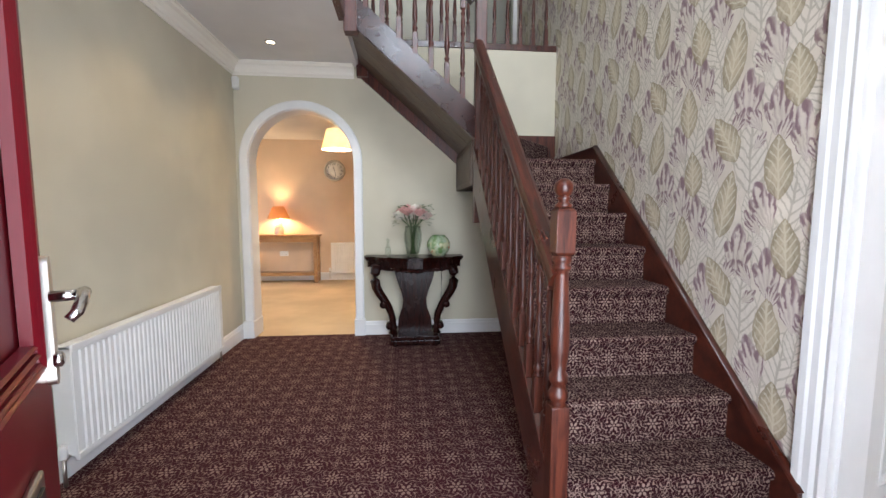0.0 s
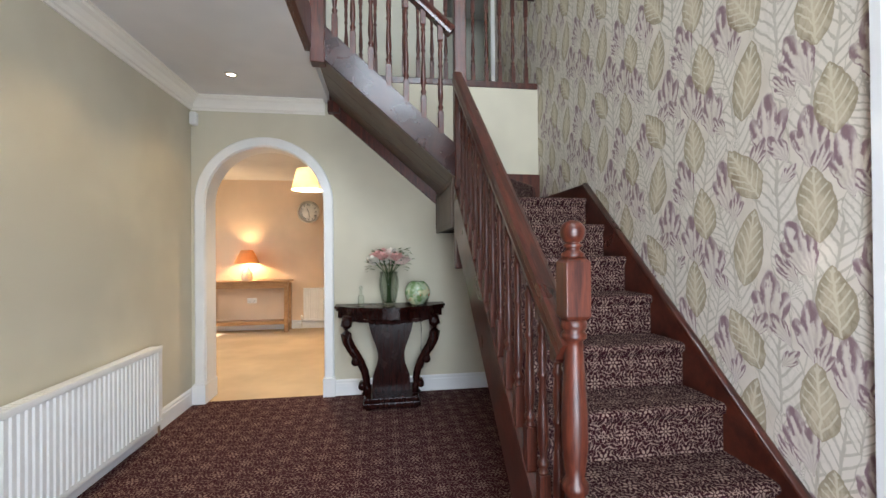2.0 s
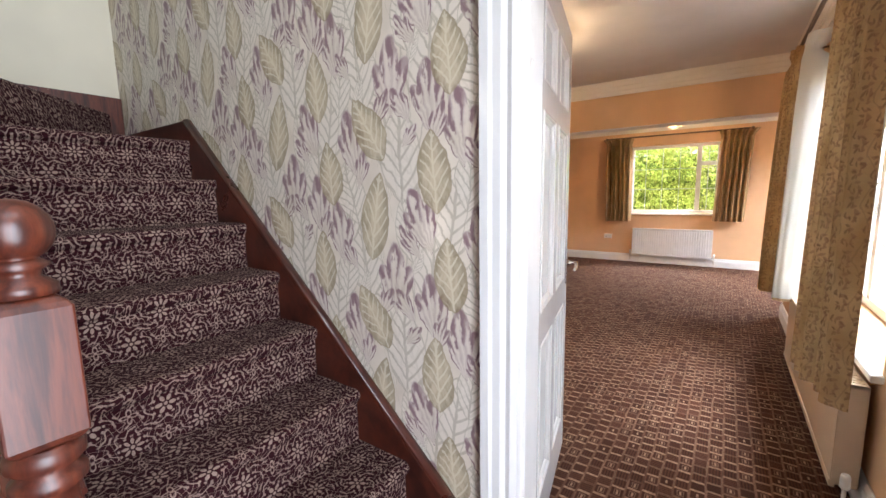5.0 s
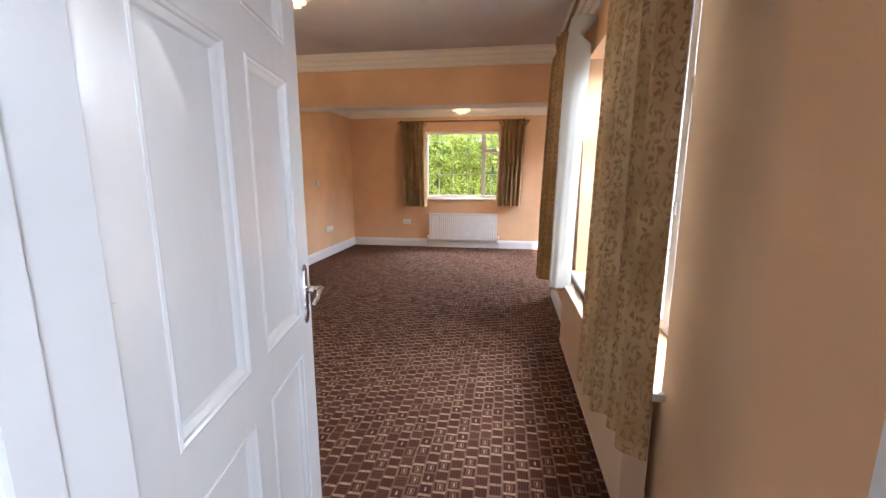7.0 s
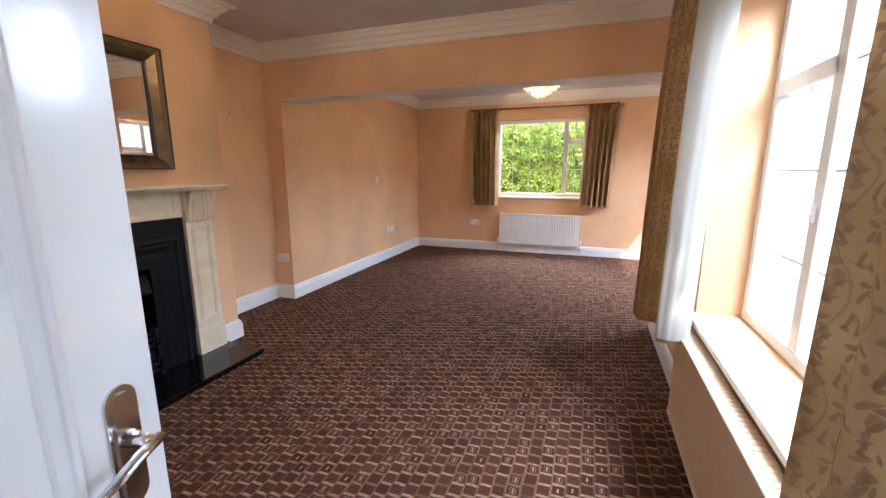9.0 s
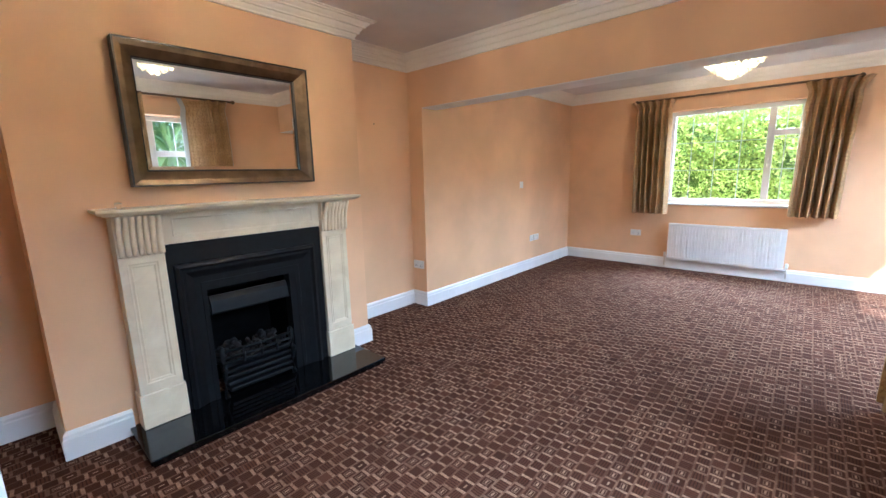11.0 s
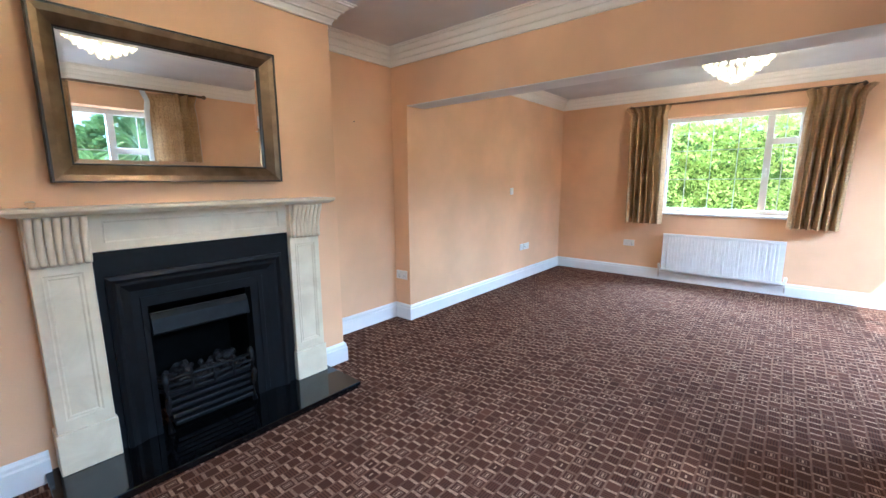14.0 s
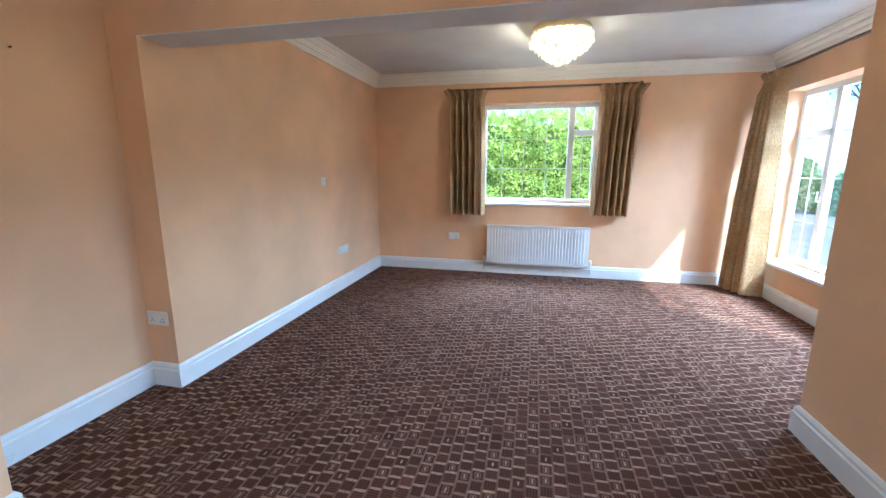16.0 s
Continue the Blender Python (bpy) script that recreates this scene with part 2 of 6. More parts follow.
def leaf_group():
    """Node group: a leaf at a place and angle in a repeat; gives its fill, its veins and outline, and how far along it one is."""
    g = bpy.data.node_groups.new("leaf", 'ShaderNodeTree')
    for nm in ("u", "v", "cx", "cy", "cos", "sin", "length", "width", "repeat_u", "repeat_v"):
        g.interface.new_socket(nm, in_out='INPUT', socket_type='NodeSocketFloat')
    for nm in ("fill", "veins", "along", "edge"):
        g.interface.new_socket(nm, in_out='OUTPUT', socket_type='NodeSocketFloat')
    gi, go = g.nodes.new("NodeGroupInput"), g.nodes.new("NodeGroupOutput")
    u, v, cx, cy, c, s, ln, wd, ru, rv = [N(g, o) for o in gi.outputs[:10]]
    column = ((u - cx) / ru + 0.5).floor()
    du = u - cx - column * ru
    dv = (v - cy - column * rv * 0.5 + rv * 0.5).mod(rv) - rv * 0.5
    p = (du * c + dv * s) / ln
    q = (dv * c - du * s) / wd
    q = q + (p * 3.0).sin() * 0.06
    body = (p * -1.0 + 0.5) * (p + 0.5)
    half = (body.max(0.0) * 4.0).op('POWER', 0.85) * (p * -0.45 + 1.0) * 0.52
    inside = half - q.abs()
    fill = inside.step(0.0, 0.02)
    mid = q.abs().step(0.042, 0.018)
    side = (((p - q.abs() * 0.62 + (q * 9.0).sin() * 0.012) * 6.6).fract() - 0.5).abs().step(0.17, 0.08)
    rim = inside.abs().step(0.035, 0.012) * half.step(0.0, 0.05)
    veins = mid.max(side).max(rim) * inside.step(-0.03, 0.0)
    for i, w in enumerate((fill, veins, p, inside)):
        g.links.new(w.s, go.inputs[i])
    return g


def feather_group():
    """Node group: a leaf of fingered lobes fanning from its foot; gives its fill, how near a lobe's tip one is, and fine streaks along it."""
    g = bpy.data.node_groups.new("feather", 'ShaderNodeTree')
    for nm in ("u", "v", "cx", "cy", "cos", "sin", "length", "width", "repeat_u", "repeat_v", "rough"):
        g.interface.new_socket(nm, in_out='INPUT', socket_type='NodeSocketFloat')
    for nm in ("fill", "tip", "streak"):
        g.interface.new_socket(nm, in_out='OUTPUT', socket_type='NodeSocketFloat')
    gi, go = g.nodes.new("NodeGroupInput"), g.nodes.new("NodeGroupOutput")
    u, v, cx, cy, c, s, ln, wd, ru, rv, ragged = [N(g, o) for o in gi.outputs[:11]]
    column = ((u - cx) / ru + 0.5).floor()
    du = u - cx - column * ru
    dv = (v - cy - column * rv * 0.5 + rv * 0.5).mod(rv) - rv * 0.5
    along = du * c + dv * s + ln * 0.5
    across = dv * c - du * s
    a = across.atan2(along) * ln / wd
    r = (along * along + across * across).sqrt() / ln
    reach = (a * a * -0.5 + 1.0).max(0.0) * ((a * 3.7).cos().abs() * 0.26 + 0.76)
    near = r / reach.max(0.02)
    fill = near.step(1.0, 0.94)
    streak = (a * 15.0 + ragged * 9.0 + r * 3.0).sin() * 0.5 + 0.5
    tip = (near + (ragged - 0.5) * 1.1 + (streak - 0.5) * 0.3).step(0.62, 0.84)
    for i, w in enumerate((fill, tip, streak)):
        g.links.new(w.s, go.inputs[i])
    return g


def wallpaper():
    m = Mat("leaf_wallpaper", 0.55, spec=0.35)
    t = m.t
    x, y, z = m.xyz()
    wob, wob2 = m.noise(6, 2), m.noise(26, 3)
    u, v = y + wob * 0.02 + wob2 * 0.019 - 0.018, z + wob * 0.02 - wob2 * 0.019
    RU, RV = 0.535, 0.66
    g = leaf_group()

    def leaf(cx, cy, ang, ln, wd):
        n = t.nodes.new("ShaderNodeGroup")
        n.node_tree = g
        t.links.new(u.s, n.inputs[0])
        t.links.new(v.s, n.inputs[1])
        a = radians(ang)
        for i, val in enumerate((cx, cy, math.cos(a), math.sin(a), ln * 1.08, wd * 1.12, RU, RV)):
            n.inputs[2 + i].default_value = val
        return [N(t, o) for o in n.outputs]

    fg = feather_group()

    def feather(cx, cy, ang, ln, wd):
        n = t.nodes.new("ShaderNodeGroup")
        n.node_tree = fg
        t.links.new(u.s, n.inputs[0])
        t.links.new(v.s, n.inputs[1])
        t.links.new(fibre.s, n.inputs[10])
        a = radians(ang)
        for i, val in enumerate((cx, cy, math.cos(a), math.sin(a), ln, wd, RU, RV)):
            n.inputs[2 + i].default_value = val
        return [N(t, o) for o in n.outputs]

    speck = m.noise(220, 3)
    soft, fibre = m.noise(7, 4), m.noise(34, 4, 0.6, (1, 1, 0.4))
    ground = m.mix((0.62, 0.555, 0.47), (0.72, 0.65, 0.56), soft.step(0.3, 0.7))
    col = ground
    grey, cream = (0.40, 0.36, 0.28), (0.71, 0.65, 0.57)
    stem = ((u - 0.05 + (v * 9.8).sin() * 0.035).mod(RU) - RU * 0.5).abs().step(0.005, 0.002)
    stem2 = ((u + 0.21 + (v * 9.8 + 2.0).sin() * 0.045).mod(RU) - RU * 0.5).abs().step(0.005, 0.002)
    col = m.mix(col, grey, stem.max(stem2) * 0.5)
    # line-drawn leaves
    for cx, cy, ang, ln, wd in ((1.78, 1.55, 80, 0.32, 0.16), (1.60, 1.72, 100, 0.30, 0.15), (1.90, 1.75, 85, 0.28, 0.14), (1.66, 1.35, 75, 0.28, 0.14), (1.45, 1.62, 95, 0.28, 0.13), (1.719, 1.449, 93, 0.30, 0.15), (1.954, 1.315, 78, 0.19, 0.12), (1.515, 1.258, 104, 0.27, 0.15), (1.84, 1.79, 60, 0.08, 0.035), (1.66, 1.76, 120, 0.09, 0.035), (1.79, 1.33, 70, 0.07, 0.03), (1.90, 1.66, 110, 0.10, 0.04), (1.70, 1.86, 84, 0.20, 0.08), (1.99, 1.70, 100, 0.20, 0.09)):
        f, vn, p, e = leaf(cx, cy, ang, ln, wd)
        col = m.mix(col, cream, f * 0.75)
        col = m.mix(col, grey, vn * (fibre * 0.8 + 0.25))
    # plum fingered leaves
    plum, mauve = (0.17, 0.08, 0.105), (0.46, 0.36, 0.35)
    for cx, cy, ang, ln, wd in ((1.756, 1.692, 90, 0.25, 0.15), (1.603, 1.613, 84, 0.23, 0.13), (1.488, 1.512, 84, 0.23, 0.13), (1.644, 1.233, 69, 0.22, 0.12), (1.945, 1.496, 79, 0.24, 0.13), (1.715, 1.60, 55, 0.13, 0.07), (1.80, 1.60, 122, 0.13, 0.07), (1.57, 1.53, 112, 0.13, 0.065), (1.69, 1.16, 50, 0.13, 0.06), (1.90, 1.41, 102, 0.14, 0.065), (1.44, 1.43, 58, 0.12, 0.06), (1.68, 1.50, 130, 0.09, 0.05)):
        f, tip, streak = feather(cx, cy, ang, ln, wd)
        col = m.mix(col, m.mix((0.67, 0.60, 0.535), (0.47, 0.39, 0.35), streak * (fibre * 1.2)), f * 0.95)
        col = m.mix(col, mauve, f * (tip * 0.75 + streak * (fibre - 0.2) * 0.7).min(1.0).max(0.0))
        col = m.mix(col, (0.50, 0.45, 0.30), f * (soft * 2.0 - 0.8).max(0.0) * 0.5)
        col = m.mix(col, plum, f * tip * (streak * 0.45 + 0.3))
    # olive-gold leaves
    olive, gold = (0.26, 0.20, 0.11), (0.54, 0.455, 0.31)
    for cx, cy, ang, ln, wd in ((1.862, 1.539, 62, 0.235, 0.115), (1.587, 1.384, 90, 0.245, 0.112), (1.53, 1.723, 88, 0.225, 0.112), (1.841, 1.241, 104, 0.29, 0.115)):
        f, vn, p, e = leaf(cx, cy, ang, ln, wd)
        col = m.mix(col, m.mix(gold, olive, (soft * 0.6 + fibre * 1.1 + e * -1.1).step(0.3, 0.95)), f * 0.8)
        col = m.mix(col, (0.68, 0.63, 0.49), vn * (fibre * 0.6 + 0.35) * e.step(0.05, 0.10))
    m.colour(m.mix(col, (0.72, 0.69, 0.64), speck.step(0.62, 0.9) * 0.2))
    m.rough(soft * 0.2 + 0.4)
    m.bump(speck, 0.12, 0.001)
    return m.m


def curtain_cloth():
    m = Mat("curtain_cloth", 0.85, spec=0.15)
    t = m.t
    uvn = t.nodes.new("ShaderNodeUVMap")
    s = t.nodes.new("ShaderNodeSeparateXYZ")
    t.links.new(uvn.outputs[0], s.inputs[0])
    u0, v0 = N(t, s.outputs[0]), N(t, s.outputs[1])
    wob = m.noise(17, 3)
    u, v = u0 + wob * 0.03, v0 + wob * 0.03
    g = bpy.data.node_groups["leaf"]
    weave, soft = m.noise(500, 2), m.noise(6, 4)
    col = m.mix((0.48, 0.31, 0.145), (0.63, 0.435, 0.23), soft.step(0.3, 0.7))
    for cx, cy, ang, ln, wd, c in ((0.03, 0.02, 60, 0.042, 0.018, 0), (0.055, 0.06, 130, 0.036, 0.015, 0), (0.012, 0.10, 20, 0.032, 0.018, 1), (0.085, 0.12, 75, 0.04, 0.016, 0), (0.045, 0.15, 160, 0.032, 0.019, 1), (0.10, 0.02, 100, 0.034, 0.014, 0), (0.04, 0.11, 95, 0.03, 0.013, 0), (0.075, 0.16, 40, 0.03, 0.014, 1), (0.02, 0.065, 150, 0.028, 0.012, 0), (0.062, 0.035, 15, 0.044, 0.024, 1), (0.03, 0.125, 170, 0.036, 0.02, 0), (0.07, 0.09, 120, 0.046, 0.026, 1), (0.012, 0.035, 85, 0.034, 0.018, 1)):
        n = t.nodes.new("ShaderNodeGroup")
        n.node_tree = g
        t.links.new(u.s, n.inputs[0])
        t.links.new(v.s, n.inputs[1])
        a = radians(ang)
        for i, val in enumerate((cx, cy, math.cos(a), math.sin(a), ln * 0.56, wd * 0.46, (0.064, 0.055)[c], (0.088, 0.076)[c])):
            n.inputs[2 + i].default_value = val
        f = N(t, n.outputs[0])
        vn = N(t, n.outputs[1])
        col = m.mix(col, ((0.20, 0.115, 0.06), (0.36, 0.20, 0.115))[c], f * (soft * 0.7 + 0.15))
        col = m.mix(col, (0.26, 0.16, 0.09), vn * 0.3)
    stem = ((u + (v * 37.0).sin() * 0.016).mod(0.085) - 0.042).abs().step(0.003, 0.0015)
    col = m.mix(col, (0.22, 0.13, 0.07), stem * 0.3)
    m.colour(col)
    tl, mx = t.nodes.new("ShaderNodeBsdfTranslucent"), t.nodes.new("ShaderNodeMixShader")
    t.links.new(col, tl.inputs[0])
    mx.inputs[0].default_value = 0.28
    t.links.new(m.b.outputs[0], mx.inputs[1])
    t.links.new(tl.outputs[0], mx.inputs[2])
    t.links.new(mx.outputs[0], t.nodes["Material Output"].inputs[0])
    m.bump(weave, 0.25, 0.001)
    return m.m


def foliage(name, dark, light):
    m = Mat(name, 0.55, spec=0.3)
    oi = m.t.nodes.new("ShaderNodeNewGeometry")
    rnd = N(m.t, oi.outputs["Random Per Island"])
    m.colour(m.mix(dark, light, rnd * 0.7 + m.noise(1.5, 3) * 0.4))
    t = m.t
    tl, mx = t.nodes.new("ShaderNodeBsdfTranslucent"), t.nodes.new("ShaderNodeMixShader")
    tl.inputs[0].default_value = (*light, 1)
    mx.inputs[0].default_value = 0.3
    t.links.new(m.b.outputs[0], mx.inputs[1])
    t.links.new(tl.outputs[0], mx.inputs[2])
    t.links.new(mx.outputs[0], t.nodes["Material Output"].inputs[0])
    return m.m


def marbled(name, a, b, rough=0.35):
    m = Mat(name, rough)
    n = m.noise(4, 6, 0.6, None, 1.2)
    m.colour(m.mix(a, b, n.step(0.3, 0.72)))
    m.bump(m.noise(60, 3), 0.05, 0.001)
    return m.m


HALL_PAINT = painted("sage_beige_wall_paint", (0.59, 0.545, 0.425))
CREAM_PAINT = painted("cream_wall_paint", (0.74, 0.72, 0.62))
PEACH = painted("peach_wall_paint", (0.80, 0.515, 0.302), spec=0.12)
PEACH_BACK = painted("pale_peach_wall_paint", (0.66, 0.50, 0.36))
# white darkened in the colour, as ceilings get only bounced light
CEILING = painted("shaded_ceiling_white", (0.68, 0.66, 0.64), 0.85)
WHITE = plain("white_gloss_paint", (0.80, 0.80, 0.79), 0.3, vary=0.03, scale=4)
DOOR_WHITE = brushed_gloss("white_door_gloss", (0.80, 0.80, 0.78))
CORNICE = painted("cornice_plaster", (0.86, 0.82, 0.74), 0.7, 0.04, 0.1)
RAD = plain("radiator_enamel", (0.80, 0.80, 0.78), 0.35, vary=0.03)
MAHOGANY = wood("mahogany", (0.030, 0.006, 0.0035), (0.115, 0.026, 0.012), 0.38, 0.06)
MAHOGANY_LONG = wood("mahogany_rail", (0.026, 0.005, 0.003), (0.095, 0.020, 0.010), 0.30, 0.25, (14, 1.5, 1.5))
PLY = wood("soffit_board", (0.05, 0.026, 0.014), (0.10, 0.055, 0.032), 0.5, 0.1, (1.5, 8, 1.5))
EBONY = wood("dark_carved_wood", (0.007, 0.0016, 0.0013), (0.024, 0.0045, 0.003), 0.26, 0.0)
EBONY.node_tree.nodes["Principled BSDF"].inputs["Specular IOR Level"].default_value = 0.22
OAK = wood("oak", (0.24, 0.12, 0.05), (0.42, 0.24, 0.11), 0.4, 0.1, (1.5, 12, 12))
RED = plain("red_door_paint", (0.095, 0.002, 0.006), 0.32, coat=0.1, spec=0.35, vary=0.08, scale=3)
CHROME = plain("chrome", (0.72, 0.72, 0.72), 0.14, 1.0, vary=0.05)
NICKEL = plain("brushed_nickel", (0.62, 0.58, 0.52), 0.3, 1.0, vary=0.08)
ROD = plain("dark_bronze", (0.20, 0.14, 0.09), 0.35, 1.0)
HALL_CARPET = damask("damask_carpet", 0.22, 0.80, 1.45, 0.62)
STAIR_CARPET = damask("damask_stair_carpet", 0.18, 1.0, 0.9)
LIVING_CARPET = basket_carpet()
BEIGE_CARPET = painted("beige_carpet", (0.55, 0.43, 0.29), 0.95, 0.12, 0.9, 0.1)
WALLPAPER = wallpaper()
CURTAIN = curtain_cloth()
LINING = shade_cloth("curtain_lining", (0.72, 0.72, 0.66), 0.45)
STONE = marbled("cream_stone", (0.70, 0.59, 0.41), (0.82, 0.72, 0.53))
CASTIRON = plain("black_cast_iron", (0.004, 0.0045, 0.0055), 0.5, 0.0, vary=0.3, scale=20, spec=0.2)
SOOT = plain("sooty_brick", (0.003, 0.003, 0.003), 0.9, vary=0.4, spec=0.05)
GRANITE = marbled("black_granite", (0.0015, 0.0015, 0.002), (0.004, 0.004, 0.0045), 0.04)
MIRROR = plain("mirror_glass", (0.92, 0.93, 0.92), 0.0, 1.0, vary=0.0)
MIRROR.node_tree.nodes["Principled BSDF"].inputs["Roughness"].default_value = 0.0
for _l in list(MIRROR.node_tree.links):
    if _l.to_socket.name == "Roughness":
        MIRROR.node_tree.links.remove(_l)
BRONZE_FRAME = plain("bronze_leaf_frame", (0.17, 0.115, 0.065), 0.36, 0.8, vary=0.2, scale=14)
BLACK = plain("black_edge", (0.012, 0.01, 0.01), 0.35)
PLASTIC = plain("white_plastic", (0.80, 0.79, 0.76), 0.35, vary=0.02)
UPVC = plain("white_window_frame", (0.80, 0.80, 0.79), 0.3, vary=0.02)
TIMBER_SILL = wood("brown_sill_edge", (0.16, 0.07, 0.03), (0.28, 0.13, 0.06), 0.4, 0.2, (1.5, 10, 10))
GLASS = glass("clear_glass")
CUT = cut_glass()
PANE = pane_glass()
LEAD = plain("lead_strip", (0.78, 0.79, 0.80), 0.5, 0.2)
HEDGE = foliage("conifer_hedge", (0.30, 0.42, 0.07), (0.66, 0.75, 0.23))
PALM = foliage("palm_leaf", (0.09, 0.17, 0.05), (0.24, 0.38, 0.14))
LEAF = foliage("posy_leaf", (0.03, 0.07, 0.02), (0.10, 0.16, 0.06))
TRUNK = wood("bark", (0.05, 0.035, 0.025), (0.12, 0.09, 0.06), 0.9, 0, (6, 6, 1))
LAWN = painted("lawn", (0.13, 0.16, 0.07), 0.95, 0.35, 0.9, 0.1)


# ---- building helpers ----
def box(bm, x0, y0, z0, x1, y1, z1, bevel=0.0):
    made = bmesh.ops.create_cube(bm, size=1.0, matrix=Matrix.Translation(((x0 + x1) / 2, (y0 + y1) / 2, (z0 + z1) / 2)) @ Matrix.Diagonal((abs(x1 - x0), abs(y1 - y0), abs(z1 - z0), 1)))
    if bevel:
        edges = {e for v in made["verts"] for e in v.link_edges}
        bmesh.ops.bevel(bm, geom=list(edges), offset=bevel, segments=2, affect='EDGES', profile=0.5)
    return bm


def cube(x0, y0, z0, x1, y1, z1, bevel=0.0):
    return box(bmesh.new(), x0, y0, z0, x1, y1, z1, bevel)


def lathe(bm, profile, cx=0.0, cy=0.0, segs=16, m=None, caps=True):
    rings = []
    for r, z in profile:
        rings.append([bm.verts.new((cx + r * math.cos(2 * math.pi * i / segs), cy + r * math.sin(2 * math.pi * i / segs), z)) for i in range(segs)])
    for a, b in zip(rings, rings[1:]):
        for i in range(segs):
            f = bm.faces.new((a[i], a[(i + 1) % segs], b[(i + 1) % segs], b[i]))
            f.smooth = True
    if caps and profile[0][0] > 1e-4:
        bm.faces.new(rings[0][::-1])
    if caps and profile[-1][0] > 1e-4:
        bm.faces.new(rings[-1])
    if m is not None:
        bmesh.ops.transform(bm, matrix=m, verts=[v for ring in rings for v in ring])
    return bm


def sweep(bm, pts, profile, normal, closed=False, smooth=False):
    """A profile of (a, b) drawn along a flat path: b along normal, a along normal x way."""
    pts, n = [Vector(p) for p in pts], Vector(normal).normalized()
    rings, count = [], len(pts)
    for i, p in enumerate(pts):
        ways = []
        if closed or i > 0:
            ways.append((p - pts[i - 1]).normalized())
        if closed or i < count - 1:
            ways.append((pts[(i + 1) % count] - p).normalized())
        sides = [n.cross(w) for w in ways]
        side = sides[0] if len(sides) == 1 else (sides[0] + sides[1]) / max(0.2, 1 + sides[0].dot(sides[1]))
        rings.append([bm.verts.new(p + side * a + n * b) for a, b in profile])
    k = len(profile)
    for i in range(count if closed else count - 1):
        a, b = rings[i], rings[(i + 1) % count]
        for j in range(k):
            f = bm.faces.new((a[j], a[(j + 1) % k], b[(j + 1) % k], b[j]))
            f.smooth = smooth
    if not closed:
        bm.faces.new(rings[0][::-1])
        bm.faces.new(rings[-1])
    return bm


def tube(bm, pts, radii, segs=8, flat=1.0):
    """A round or flattened bar along points, with a radius at each."""
    pts = [Vector(p) for p in pts]
    rings, up = [], Vector((0, 0, 1))
    for i, p in enumerate(pts):
        w = (pts[min(i + 1, len(pts) - 1)] - pts[max(i - 1, 0)]).normalized()
        s = w.cross(up)
        s = s.normalized() if s.length > 0.05 else Vector((1, 0, 0))
        q = s.cross(w)
        r = radii[i] if isinstance(radii, (list, tuple)) else radii
        rings.append([bm.verts.new(p + s * r * math.cos(2 * math.pi * k / segs) + q * r * flat * math.sin(2 * math.pi * k / segs)) for k in range(segs)])
    for a, b in zip(rings, rings[1:]):
        for k in range(segs):
            f = bm.faces.new((a[k], a[(k + 1) % segs], b[(k + 1) % segs], b[k]))
            f.smooth = True
    bm.faces.new(rings[0][::-1])
    bm.faces.new(rings[-1])
    return bm


def prism(bm, outline, z0, z1, m=None, bevel=0.0):
    """An outline of (x, y) drawn up from z0 to z1."""
    lo = [bm.verts.new((x, y, z0)) for x, y in outline]
    hi = [bm.verts.new((x, y, z1)) for x, y in outline]
    k = len(outline)
    bm.faces.new(lo[::-1])
    bm.faces.new(hi)
    for i in range(k):
        bm.faces.new((lo[i], lo[(i + 1) % k], hi[(i + 1) % k], hi[i]))
    if bevel:
        edges = {e for ring in (lo, hi) for v in ring for e in v.link_edges if (e.verts[0].co.z == e.verts[1].co.z)}
        bmesh.ops.bevel(bm, geom=list(edges), offset=bevel, segments=3, affect='EDGES', profile=0.5)
    if m is not None:
        bmesh.ops.transform(bm, matrix=m, verts=bm.verts[:])
    return bm


def solid(name, bm, material):
    bmesh.ops.recalc_face_normals(bm, faces=bm.faces[:])
    me = bpy.data.meshes.new(name)
    bm.to_mesh(me)
    bm.free()
    for mt in (material if isinstance(material, (list, tuple)) else [material]):
        me.materials.append(mt)
    return new(name, me)


def structure(name, bm, material, label="", category=""):
    return tagged(solid(name, bm, material), label, category, kind="structure")


def thing(name, label, category, at=(0, 0, 0), group="", kind=""):
    ob = new(name)
    ob.empty_display_size = 0.1
    ob.location = at
    return tagged(ob, label, category, group, kind)


def part(name, bm, material, parent, label=""):
    ob = solid(name, bm, material)
    off = parent.location if parent.parent is None else Vector()
    ob.parent = parent
    ob.matrix_parent_inverse = Matrix.Translation(-off)
    return tagged(ob, label)


def wall_with_holes(bm, axis, a0, a1, t0, t1, z0, z1, holes):
    """A wall along x or y from a0 to a1, t0 to t1 thick, with openings (from, to, bottom, top)."""
    def add(p, q, lo, hi):
        if q - p > 1e-4 and hi - lo > 1e-4:
            if axis == 'x':
                box(bm, p, t0, lo, q, t1, hi)
            else:
                box(bm, t0, p, lo, t1, q, hi)
    cuts = sorted({a0, a1, *[h[0] for h in holes], *[h[1] for h in holes]})
    for p, q in zip(cuts, cuts[1:]):
        here = sorted([h for h in holes if h[0] <= p + 1e-6 and h[1] >= q - 1e-6], key=lambda h: h[2])
        z = z0
        for h in here:
            add(p, q, z, h[2])
            z = h[3]
        add(p, q, z, z1)
    bmesh.ops.remove_doubles(bm, verts=bm.verts[:], dist=1e-5)
    return bm


